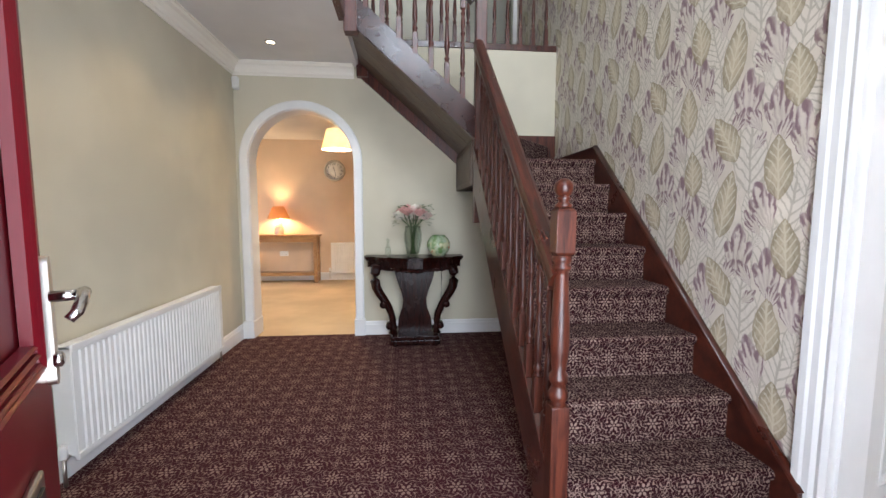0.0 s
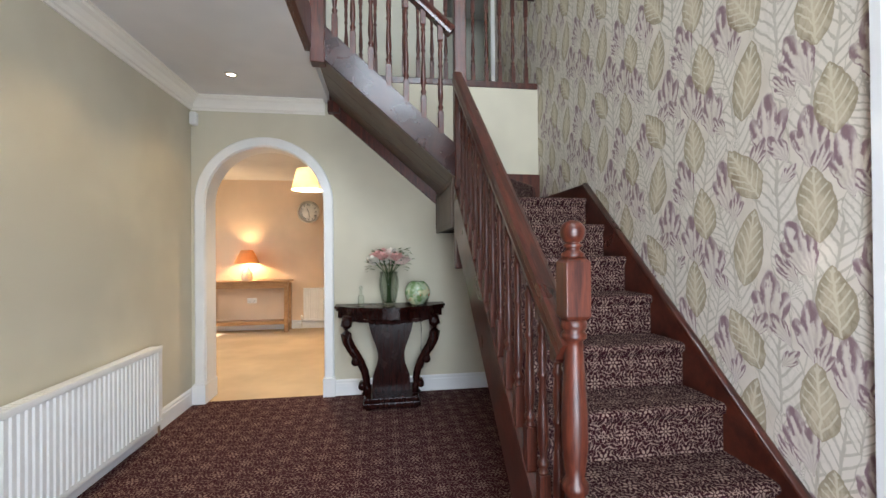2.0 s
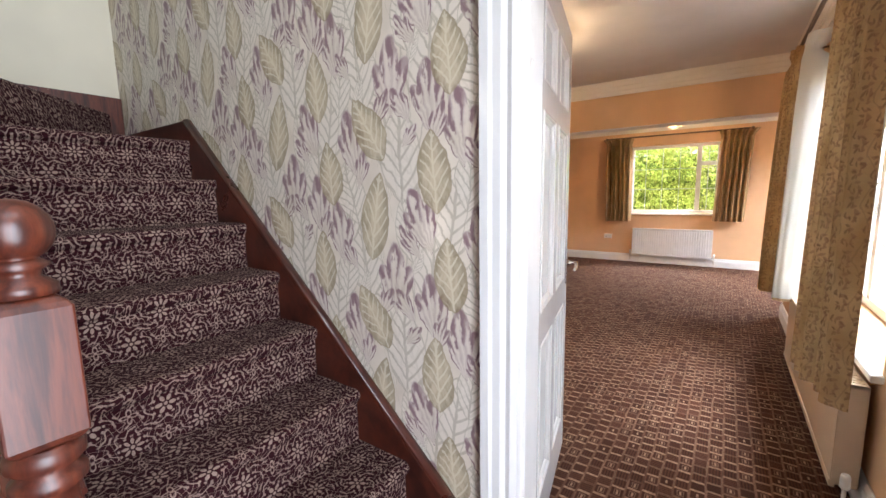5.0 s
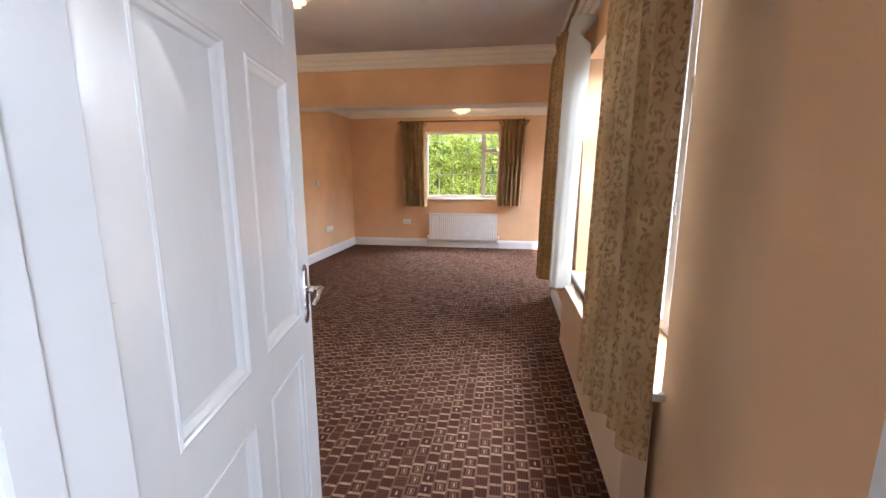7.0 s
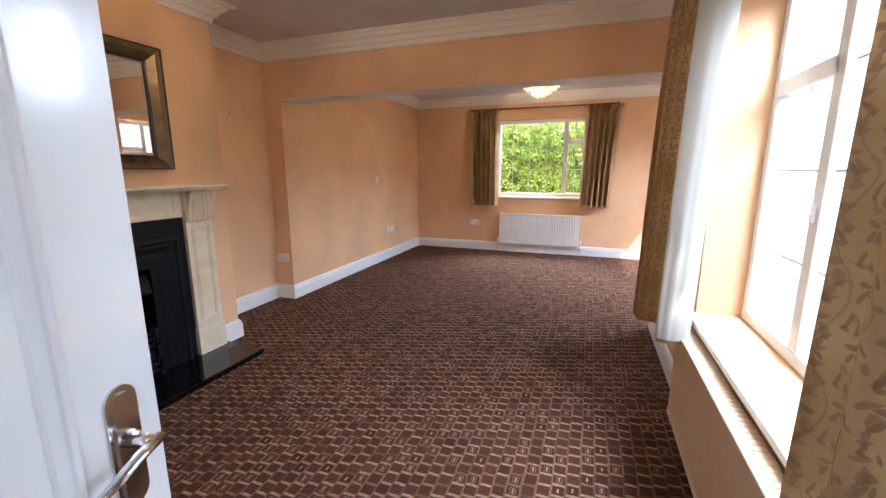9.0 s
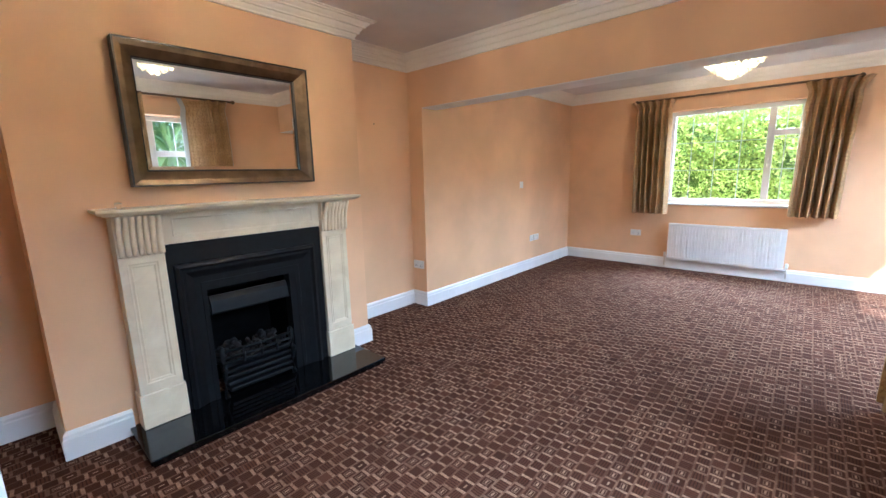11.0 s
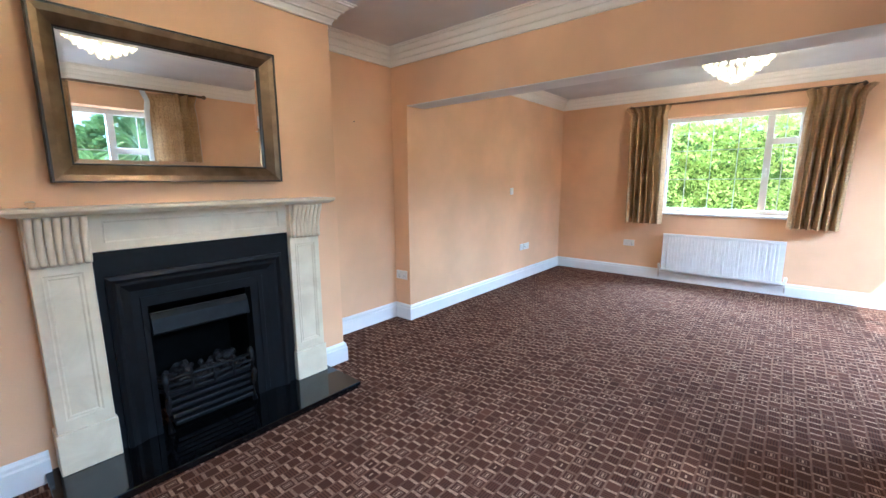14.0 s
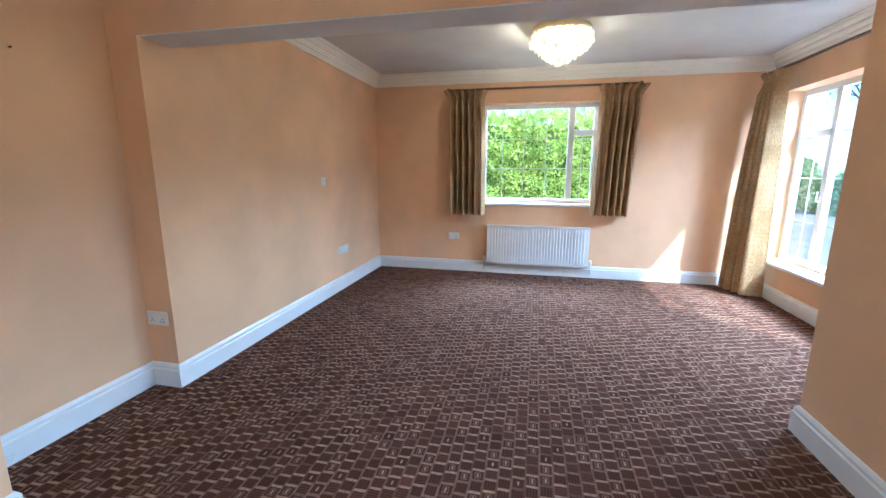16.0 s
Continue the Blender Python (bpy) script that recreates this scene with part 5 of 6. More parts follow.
# ---- fireplace ----
fp = thing("fireplace", "cream stone fireplace with black cast iron insert", "fireplace", (3.5, 3.45, 0.05))
PF, PX = 3.405, ((2.83, 3.035), (3.985, 4.19))
SH = 1.245
shelf = bmesh.new()
sweep(shelf, [(2.765, BY, SH), (2.765, 3.30, SH), (4.265, 3.30, SH), (4.265, BY, SH)], [(0.0, 0.0), (0.0, -0.012), (0.008, -0.02), (0.022, -0.026), (0.03, -0.034), (0.10, -0.034), (0.10, 0.0)], (0, 0, 1))
box(shelf, 2.86, 3.38, SH - 0.033, 4.17, BY, SH - 0.0005)
part("mantel_shelf", shelf, STONE, fp)
part("frieze", cube(3.036, 3.425, 1.035, 3.984, BY, SH - 0.035, 0.004), STONE, fp)
fr = bmesh.new()
sweep(fr, [(3.09, 3.425, 1.075), (3.93, 3.425, 1.075), (3.93, 3.425, 1.175), (3.09, 3.425, 1.175)], [(0, 0), (0, 0.006), (0.008, 0.002), (0.008, 0)], (0, -1, 0), True)
part("frieze_moulding", fr, STONE, fp)
for a, b in PX:
    pil = part("pilaster", cube(a, PF, 0.24, b, BY, 1.0, 0.004), STONE, fp)
    pm = bmesh.new()
    for g in (0.035, 0.05):
        sweep(pm, [(a + g, PF, 0.30 + g - 0.035), (b - g, PF, 0.30 + g - 0.035), (b - g, PF, 0.96 - g + 0.035), (a + g, PF, 0.96 - g + 0.035)], [(0, 0), (0, 0.005), (0.007, 0.001), (0.007, 0)], (0, -1, 0), True)
    part("pilaster_moulding", pm, STONE, pil)
    part("pilaster_block", cube(a - 0.008, PF - 0.012, 0.05, b + 0.008, BY, 0.245, 0.005), STONE, fp)
    cb = part("corbel", cube(a - 0.002, PF - 0.02, 1.0, b + 0.002, BY, SH - 0.034, 0.004), STONE, fp)
    for i in range(7):
        x = a + 0.018 + i * (b - a - 0.036) / 6
        part("flute", tube(bmesh.new(), [(x, PF - 0.012, 1.004), (x, PF - 0.020, 1.016), (x, PF - 0.022, 1.05), (x, PF - 0.026, 1.09), (x, PF - 0.035, 1.13), (x, PF - 0.050, 1.165), (x, PF - 0.062, 1.19), (x, PF - 0.064, SH - 0.036)], 0.0128, 10), STONE, cb)
ins = prism_xz([(3.037, 0.05), (3.21, 0.05), (3.21, 0.74), (3.73, 0.74), (3.73, 0.05), (3.983, 0.05), (3.983, 1.033), (3.037, 1.033)], 3.43, BY - 0.002)
insert = part("cast_iron_insert", ins, CASTIRON, fp, "black cast iron insert")
mo = bmesh.new()
sweep(mo, [(3.07, 3.43, 0.05), (3.07, 3.43, 0.915), (3.925, 3.43, 0.915), (3.925, 3.43, 0.05)], [(0, 0), (0, 0.02), (-0.02, 0.028), (-0.035, 0.016), (-0.05, 0.016), (-0.115, -0.012), (-0.125, 0.004), (-0.15, 0.004), (-0.15, -0.03), (0, -0.03)], (0, -1, 0))
part("stepped_surround", mo, CASTIRON, insert)
hood = bmesh.new()
sweep(hood, [(3.225, 3.44, 0.70), (3.70, 3.44, 0.70)], [(0.0, 0.0), (0.0, 0.01), (-0.03, 0.03), (-0.10, 0.045), (-0.11, 0.04), (-0.11, 0.02)], (0, -1, 0))
part("hood", hood, CASTIRON, fp)
for z, d in ((0.345, 0.035), (0.308, 0.042), (0.272, 0.035)):
    part("grate_bar", tube(bmesh.new(), [(3.22, 3.47, z), (3.26, 3.43 - d, z), (3.47, 3.41 - d, z), (3.67, 3.43 - d, z), (3.71, 3.47, z)], 0.010, 8), CASTIRON, fp)
for x in (3.245, 3.685):
    part("grate_leg", tube(bmesh.new(), [(x, 3.40, 0.385), (x, 3.392, 0.36), (x, 3.385, 0.30), (x, 3.375, 0.24), (x, 3.392, 0.17), (x, 3.402, 0.10), (x, 3.385, 0.052)], [0.008, 0.016, 0.012, 0.017, 0.011, 0.010, 0.016], 10), CASTIRON, fp)
for x in (3.36, 3.47, 3.57):
    part("grate_stud", tube(bmesh.new(), [(x, 3.366, 0.36), (x, 3.362, 0.31), (x, 3.366, 0.26)], [0.007, 0.010, 0.007], 8), CASTIRON, fp)
ash = bmesh.new()
for i in range(5):
    box(ash, 3.25 + i * 0.004, 3.425 - i * 0.012, 0.225 - i * 0.035, 3.69 - i * 0.004, 3.48, 0.25 - i * 0.035, 0.006)
part("ash_pan_cover", ash, CASTIRON, fp)
rnd = random.Random(4)
coal = bmesh.new()
for i in range(70):
    m = Matrix.Translation((rnd.uniform(3.26, 3.68), rnd.uniform(3.46, 3.72), 0.245 + rnd.uniform(0, 0.05))) @ Euler((rnd.random() * 3, rnd.random() * 3, 0)).to_matrix().to_4x4() @ Matrix.Diagonal((1, rnd.uniform(0.6, 1), rnd.uniform(0.5, 0.9), 1))
    bmesh.ops.create_icosphere(coal, subdivisions=1, radius=rnd.uniform(0.018, 0.034), matrix=m)
tagged(solid("coals", coal, plain("ash_coal", (0.018, 0.015, 0.014), 0.9, vary=0.5, scale=30)), "grey ash-dusted coals in the fire grate", "coal", kind="stuff")
hearth = thing("hearth", "polished black granite hearth slab", "hearth", (3.5, 3.25, 0))
for a, b in ((2.775, 3.498), (3.5, 4.235)):
    part("slab", cube(a, 3.075, 0.024, b, BY - 0.001, 0.05, 0.004), GRANITE, hearth)
    part("edge", cube(a + (0.012 if a < 3 else 0), 3.087, 0.004, b - (0.012 if a > 3 else 0), BY - 0.001, 0.0238, 0.003), GRANITE, hearth)
knob = thing("glass_ornament", "small clear glass knob on the mantel", "ornament", (2.87, 3.40, SH))
part("body", lathe(bmesh.new(), [(0.012, SH), (0.008, SH + 0.006), (0.016, SH + 0.018), (0.014, SH + 0.028), (0.0, SH + 0.032)], 2.87, 3.40, 14), GLASS, knob)

mirror = thing("wall_mirror", "rectangular mirror in a wide dark bronze frame", "mirror", (3.465, 3.47, 1.35))
MX0, MX1, MZ0, MZ1, MY = 2.955, 3.975, 1.352, 2.072, 3.50
mf = bmesh.new()
sweep(mf, [(MX0, MY, MZ0), (MX1, MY, MZ0), (MX1, MY, MZ1), (MX0, MY, MZ1)], [(0.004, 0.0), (0.004, 0.065), (0.03, 0.058), (0.075, 0.03), (0.075, 0.0)], (0, -1, 0), True)
part("frame", mf, BRONZE_FRAME, mirror)
me_ = bmesh.new()
sweep(me_, [(MX0, MY, MZ0), (MX1, MY, MZ0), (MX1, MY, MZ1), (MX0, MY, MZ1)], [(-0.004, 0.0), (-0.004, 0.072), (0.004, 0.072), (0.004, 0.0)], (0, -1, 0), True)
sweep(me_, [(MX0 + 0.073, MY, MZ0 + 0.073), (MX1 - 0.073, MY, MZ0 + 0.073), (MX1 - 0.073, MY, MZ1 - 0.073), (MX0 + 0.073, MY, MZ1 - 0.073)], [(0, 0.0), (0, 0.034), (0.006, 0.03), (0.006, 0.0)], (0, -1, 0), True)
part("black_edging", me_, BLACK, mirror)
gl = bmesh.new()
a0, a1, c0, c1 = MX0 + 0.078, MX1 - 0.078, MZ0 + 0.078, MZ1 - 0.078
sweep(gl, [(a0, MY, c0), (a1, MY, c0), (a1, MY, c1), (a0, MY, c1)], [(0, 0.010), (0, 0.018), (0.022, 0.022), (0.022, 0.010)], (0, -1, 0), True)
box(gl, a0 + 0.0221, MY - 0.0215, c0 + 0.0221, a1 - 0.0221, MY - 0.010, c1 - 0.0221)
part("mirror_glass", gl, MIRROR, mirror)

# ---- hall furniture ----
console = thing("console_table", "dark carved half-moon console table on scroll legs", "console table", (0.09, 3.86, 0))
CXT, TB = 0.09, 4.018


def top_outline(g):
    """The shaped top, g larger than its base shape."""
    half = [(0.0, -0.345 - g), (0.07, -0.34 - g), (0.14, -0.318 - g), (0.20, -0.285 - g), (0.26, -0.272 - g), (0.32, -0.262 - g), (0.345, -0.235 - g), (0.36, -0.20 - g * 0.6), (0.40, -0.175 - g * 0.5), (0.44 + g, -0.165 - g), (0.465 + g, -0.13), (0.465 + g, 0.0)]
    return [(CXT + x, TB + y) for x, y in half] + [(CXT - x, TB + y) for x, y in half[:0:-1]]


part("tabletop", prism(bmesh.new(), top_outline(0.0), 0.765, 0.79, None, 0.006), EBONY, console)
ap = prism(bmesh.new(), top_outline(-0.03), 0.69, 0.765)
part("apron", ap, EBONY, console)
part("top_moulding", prism(bmesh.new(), top_outline(-0.012), 0.748, 0.766, None, 0.005), EBONY, console)
carve = bmesh.new()
rnd = random.Random(7)
for i in range(26):
    f = (i - 12.5) / 12.5
    x = CXT + f * 0.30
    y = TB - 0.315 + abs(f) ** 1.6 * 0.10
    bmesh.ops.create_icosphere(carve, subdivisions=1, radius=0.016 + 0.006 * rnd.random(), matrix=Matrix.Translation((x, y + 0.012, 0.684 - 0.012 * rnd.random() - 0.014 * (1 - abs(f)))) @ Matrix.Diagonal((1.1, 0.6, 1, 1)))
part("carved_swag", carve, EBONY, console)
prof = [(0.185, 0.69), (0.18, 0.64), (0.165, 0.58), (0.145, 0.52), (0.122, 0.46), (0.108, 0.40), (0.105, 0.35), (0.115, 0.30), (0.135, 0.26), (0.15, 0.22), (0.155, 0.17), (0.155, 0.085)]
pts = [(CXT + x, z) for x, z in prof] + [(CXT - x, z) for x, z in prof[::-1]]
part("centre_panel", xz_plate(pts, 3.80, 3.84, 0.004), EBONY, console)
for s in (-1, 1):
    leg = bmesh.new()
    line = [(0.345, 0.72), (0.36, 0.64), (0.362, 0.58), (0.35, 0.52), (0.32, 0.46), (0.28, 0.40), (0.245, 0.34), (0.215, 0.27), (0.20, 0.20), (0.195, 0.14), (0.20, 0.085)]
    tube(leg, [(CXT + s * x, 3.77, z) for x, z in line], [0.042, 0.045, 0.044, 0.042, 0.04, 0.037, 0.034, 0.031, 0.03, 0.033, 0.042], 12, 1.0)
    lg = part("scroll_leg", leg, EBONY, console)
    for (vx, vz, r) in ((0.285, 0.36, 0.034), (0.235, 0.16, 0.03), (0.35, 0.67, 0.04)):
        part("scroll", lathe(bmesh.new(), [(r * 0.5, -0.05), (r, -0.042), (r, 0.042), (r * 0.5, 0.05)], 0, 0, 14, Matrix.Translation((CXT + s * vx, 3.77, vz)) @ Matrix.Rotation(radians(90), 4, 'X')), EBONY, lg)
bs = bmesh.new()
box(bs, CXT - 0.225, 3.62, 0.018, CXT + 0.225, TB - 0.01, 0.06, 0.008)
box(bs, CXT - 0.21, 3.64, 0.058, CXT + 0.21, TB - 0.01, 0.09, 0.006)
part("base", bs, EBONY, console)
for sx in (-0.18, 0.18):
    for y in (3.66, 3.97):
        part("foot", lathe(bmesh.new(), [(0.022, 0.0), (0.028, 0.008), (0.022, 0.019)], CXT + sx, y, 12), EBONY, console)

vase = thing("flower_vase", "cut glass vase of pale pink and cream roses", "vase", (0.075, 3.83, 0.79))
VX, VY, VZ = 0.075, 3.83, 0.7905
vp = [(0.035, 0.0), (0.042, 0.01), (0.052, 0.06), (0.062, 0.12), (0.064, 0.17), (0.055, 0.205), (0.058, 0.225), (0.053, 0.225), (0.05, 0.205), (0.058, 0.17), (0.055, 0.12), (0.045, 0.06), (0.036, 0.02), (0.0, 0.018)]
vb = bmesh.new()
lathe(vb, [(r * 1.28, VZ + z * 1.25) for r, z in vp], VX, VY, 28)
for v in vb.verts:
    a = math.atan2(v.co.y - VY, v.co.x - VX)
    k = 1 + 0.035 * math.cos(14 * a + (v.co.z - VZ) * 40)
    v.co.x, v.co.y = VX + (v.co.x - VX) * k, VY + (v.co.y - VY) * k
part("glass_vase", vb, CUT, vase)
rnd = random.Random(3)
stems = bmesh.new()
heads = []
for i in range(13):
    a, r = i * 2.4, 0.02 + 0.135 * math.sqrt(i / 13)
    top = Vector((VX + r * math.cos(a), VY + r * math.sin(a) * 0.75 - 0.01, VZ + 0.47 - r * 0.75 + rnd.uniform(-0.025, 0.035)))
    heads.append(top)
    tube(stems, [(VX + 0.02 * math.cos(a + 2), VY + 0.02 * math.sin(a + 2), VZ + 0.025), (VX + 0.03 * math.cos(a), VY + 0.03 * math.sin(a), VZ + 0.27), top], 0.003, 5)
part("stems", stems, LEAF, vase)
PINKS = [plain("rose_cream", (0.84, 0.79, 0.69), 0.7, vary=0.12, scale=60), plain("rose_pink", (0.70, 0.38, 0.34), 0.7, vary=0.2, scale=60), plain("rose_blush", (0.80, 0.64, 0.57), 0.7, vary=0.15, scale=60)]


def rose(c, size, seed):
    bm = bmesh.new()
    q = random.Random(seed)
    for ring, (n, rr, tilt) in enumerate(((4, 0.25, 0.2), (5, 0.55, 0.6), (6, 0.8, 1.0))):
        for i in range(n):
            a = 2 * math.pi * (i + 0.5 * ring) / n + q.uniform(-0.2, 0.2)
            grid = []
            for u in range(4):
                f = u / 3
                row = []
                for w in range(4):
                    g = (w / 3 - 0.5) * 2
                    rad_ = size * (0.15 + rr * math.sin(f * 1.4) + 0.08 * f * ring)
                    h = size * (0.95 * f * math.cos(tilt * f * 0.8) - 0.2 * ring * 0.4)
                    aa = a + g * 0.75 * (1 - 0.25 * f)
                    row.append(bm.verts.new(c + Vector((rad_ * math.cos(aa), rad_ * math.sin(aa), h - 0.12 * size * g * g))))
                grid.append(row)
            for u in range(3):
                for w in range(3):
                    f_ = bm.faces.new((grid[u][w], grid[u][w + 1], grid[u + 1][w + 1], grid[u + 1][w]))
                    f_.smooth = True
    return bm


for i, h in enumerate(heads):
    part("rose", rose(h - Vector((0, 0, 0.012)), 0.056 + 0.014 * ((i * 7) % 3) / 2, i), PINKS[(0, 1, 2, 0, 1, 2)[i % 6]], vase)
lv = bmesh.new()
for i in range(80):
    a, r = rnd.uniform(0, 6.28), rnd.uniform(0.08, 0.18)
    c = Vector((VX + r * math.cos(a), VY + r * math.sin(a) * 0.8, VZ + 0.34 + rnd.uniform(-0.05, 0.13)))
    d = Vector((math.cos(a), math.sin(a), rnd.uniform(-0.3, 0.6))).normalized()
    s = d.cross(Vector((0, 0, 1))).normalized()
    ln, wd = rnd.uniform(0.04, 0.075), rnd.uniform(0.010, 0.017)
    vs = [lv.verts.new(c), lv.verts.new(c + d * ln * 0.5 + s * wd), lv.verts.new(c + d * ln - Vector((0, 0, 0.008))), lv.verts.new(c + d * ln * 0.5 - s * wd)]
    lv.faces.new(vs)
part("leaves", lv, LEAF, vase)

bowl_mat = Mat("painted_glass", 0.15, coat=0.4)
n1, n2 = bowl_mat.noise(16, 3), bowl_mat.noise(26, 3)
c1 = bowl_mat.mix((0.42, 0.50, 0.34), (0.16, 0.27, 0.10), n1.step(0.42, 0.6))
c1 = bowl_mat.mix(c1, (0.62, 0.60, 0.36), bowl_mat.noise(9, 2).step(0.55, 0.65))
bowl_mat.colour(bowl_mat.mix(c1, (0.55, 0.05, 0.04), n2.step(0.64, 0.68)))
bowl = thing("globe_bowl", "round painted glass bowl with red and green flowers", "bowl", (0.315, 3.86, 0.79))
bp = [(0.03, 0.0), (0.05, 0.006)] + [(0.089 * math.sin(a), 0.085 - 0.089 * math.cos(a)) for a in [0.65 + i * 0.19 for i in range(11)]] + [(0.05, 0.162), (0.046, 0.158)]
part("bowl", lathe(bmesh.new(), [(r * 1.22, 0.7905 + z * 1.2) for r, z in bp], 0.315, 3.86, 28), bowl_mat.m, bowl)
bottle = thing("glass_bottle", "small clear cut glass bottle with stopper", "bottle", (-0.155, 3.85, 0.79))
part("bottle", lathe(bmesh.new(), [(0.024, 0.7905), (0.026, 0.80), (0.027, 0.86), (0.022, 0.875), (0.011, 0.885), (0.010, 0.905), (0.014, 0.912), (0.012, 0.915)], -0.155, 3.85, 16), CUT, bottle)
part("stopper", lathe(bmesh.new(), [(0.008, 0.916), (0.009, 0.925), (0.016, 0.937), (0.013, 0.95), (0.0, 0.957)], -0.155, 3.85, 14), CUT, bottle)
cable = thing("lamp_cable", "thin dark cable hanging behind the console table", "cable", (0.36, 3.99, 0.14))
part("wire", tube(bmesh.new(), [(0.345, 4.025, 0.74), (0.36, 4.025, 0.55), (0.355, 4.02, 0.36), (0.395, 4.0, 0.30), (0.37, 3.99, 0.22), (0.32, 4.0, 0.17), (0.31, 4.005, 0.02)], 0.003, 6), BLACK, cable)

sensor = thing("alarm_sensor", "small white motion sensor in the wall corner", "sensor", (-1.50, 4.0, 2.33))
part("housing", cube(-1.53, 3.975, 2.29, -1.475, 4.035, 2.40, 0.014), PLASTIC, sensor)

BULB = glow("warm_bulb", (1.0, 0.80, 0.55), 8)
for x, y in ((-1.045, 3.53), (-1.04, 2.575), (-1.04, 1.5)):
    d = thing("downlight", "recessed chrome downlight, lit", "ceiling light", (x, y, HC), "hall downlights")
    part("rim", lathe(bmesh.new(), [(0.03, HC - 0.001), (0.032, HC - 0.008), (0.042, HC - 0.007), (0.045, HC - 0.001)], x, y, 20), CHROME, d)
    part("bulb", lathe(bmesh.new(), [(0.0, HC - 0.0055), (0.022, HC - 0.005), (0.029, HC - 0.002)], x, y, 20), BULB, d)
    sp = lamp("downlight_lamp", 'SPOT', 7, (1.0, 0.76, 0.46), look((x, y, HC - 0.02), (x, y, 0)))
    sp.spot_size, sp.spot_blend, sp.shadow_soft_size = radians(112), 0.9, 0.03

# ---- back room ----
desk = thing("side_table", "light oak side table against the wall", "table", (-2.1, 7.2, 0))
part("tabletop", cube(-2.75, 7.03, 0.775, -1.43, 7.33, 0.81, 0.005), OAK, desk)
part("apron", cube(-2.71, 7.06, 0.69, -1.47, 7.085, 0.775, 0.002), OAK, desk)
for x in (-2.72, -1.52):
    for y in (7.05, 7.26):
        part("leg", cube(x, y, 0.0, x + 0.06, y + 0.055, 0.775, 0.004), OAK, desk)
part("lower_shelf", cube(-2.70, 7.07, 0.12, -1.48, 7.30, 0.17, 0.004), OAK, desk)
tl = thing("table_lamp", "lit table lamp with cream shade and pale ceramic base", "lamp", (-2.13, 7.17, 0.81))
TX, TY = -2.10, 7.17
part("base", lathe(bmesh.new(), [(0.075, 0.811), (0.08, 0.82), (0.08, 0.90), (0.07, 0.94), (0.045, 0.97), (0.035, 0.99), (0.03, 1.04), (0.012, 1.05), (0.010, 1.12)], TX, TY, 20), marbled("patterned_ceramic", (0.5, 0.42, 0.32), (0.75, 0.7, 0.6)), tl)
part("shade", lathe(bmesh.new(), [(0.185, 1.08), (0.085, 1.285), (0.083, 1.285), (0.183, 1.08)], TX, TY, 24, None, False), shade_cloth("amber_shade", (0.60, 0.35, 0.16), 0.22), tl)
pl = lamp("table_lamp_bulb", 'POINT', 10, (1.0, 0.66, 0.34), pose(TX, TY, 1.17))
pl.shadow_soft_size = 0.03
PX_, PY_ = -0.80, 5.10
pd = thing("pendant_lamp", "lit pendant lamp with pleated cream shade", "lamp", (PX_, PY_, 2.42))
part("shade", lathe(bmesh.new(), [(0.168, 1.935), (0.115, 2.165), (0.113, 2.165), (0.166, 1.935)], PX_, PY_, 32, None, False), shade_cloth("cream_shade", (0.80, 0.70, 0.52), 0.3), pd)
part("cord", tube(bmesh.new(), [(PX_, PY_, 2.42), (PX_, PY_, 2.1)], 0.004, 6), PLASTIC, pd)
part("ceiling_rose", lathe(bmesh.new(), [(0.05, 2.42), (0.045, 2.405), (0.01, 2.395)], PX_, PY_, 16), PLASTIC, pd)
pl = lamp("pendant_bulb", 'POINT', 27, (1.0, 0.74, 0.46), pose(PX_, PY_, 2.03))
pl.shadow_soft_size = 0.04
ck = thing("wall_clock", "round pale wall clock with dark roman numerals", "clock", (-1.19, 7.33, 1.9))
turn = Matrix.Translation((-1.19, 7.349, 1.905)) @ Matrix.Rotation(radians(90), 4, 'X')
part("rim", lathe(bmesh.new(), [(0.15, 0.0), (0.18, 0.0), (0.182, 0.02), (0.17, 0.035), (0.15, 0.03), (0.148, 0.015)], 0, 0, 32, turn, False), plain("distressed_clock_paint", (0.55, 0.50, 0.42), 0.6, vary=0.2), ck)
part("dial", lathe(bmesh.new(), [(0.15, 0.006), (0.15, 0.012), (0.0, 0.012)], 0, 0, 32, turn), plain("clock_dial", (0.86, 0.83, 0.76), 0.6), ck)
for i, numeral in enumerate(("XII", "I", "II", "III", "IIII", "V", "VI", "VII", "VIII", "IX", "X", "XI")):
    cu = bpy.data.curves.new("numeral", 'FONT')
    cu.body, cu.size, cu.align_x, cu.align_y, cu.extrude = numeral, 0.045, 'CENTER', 'CENTER', 0.001
    ob = new("numeral", cu)
    ob.data.materials.append(BLACK)
    a = -i * math.pi / 6
    ob.parent = ck
    ob.matrix_local = Matrix.Translation(-ck.location) @ turn @ Matrix.Rotation(a, 4, 'Z') @ Matrix.Translation((0, 0.118, 0.0145))
hb = bmesh.new()
for a, ln, w in ((-0.0 + radians(-168), 0.10, 0.006), (radians(22), 0.07, 0.008)):
    bmesh.ops.create_cube(hb, size=1, matrix=turn @ Matrix.Rotation(a, 4, 'Z') @ Matrix.Translation((0, ln / 2, 0.017)) @ Matrix.Diagonal((w, ln, 0.002, 1)))
part("pointers", hb, BLACK, ck)


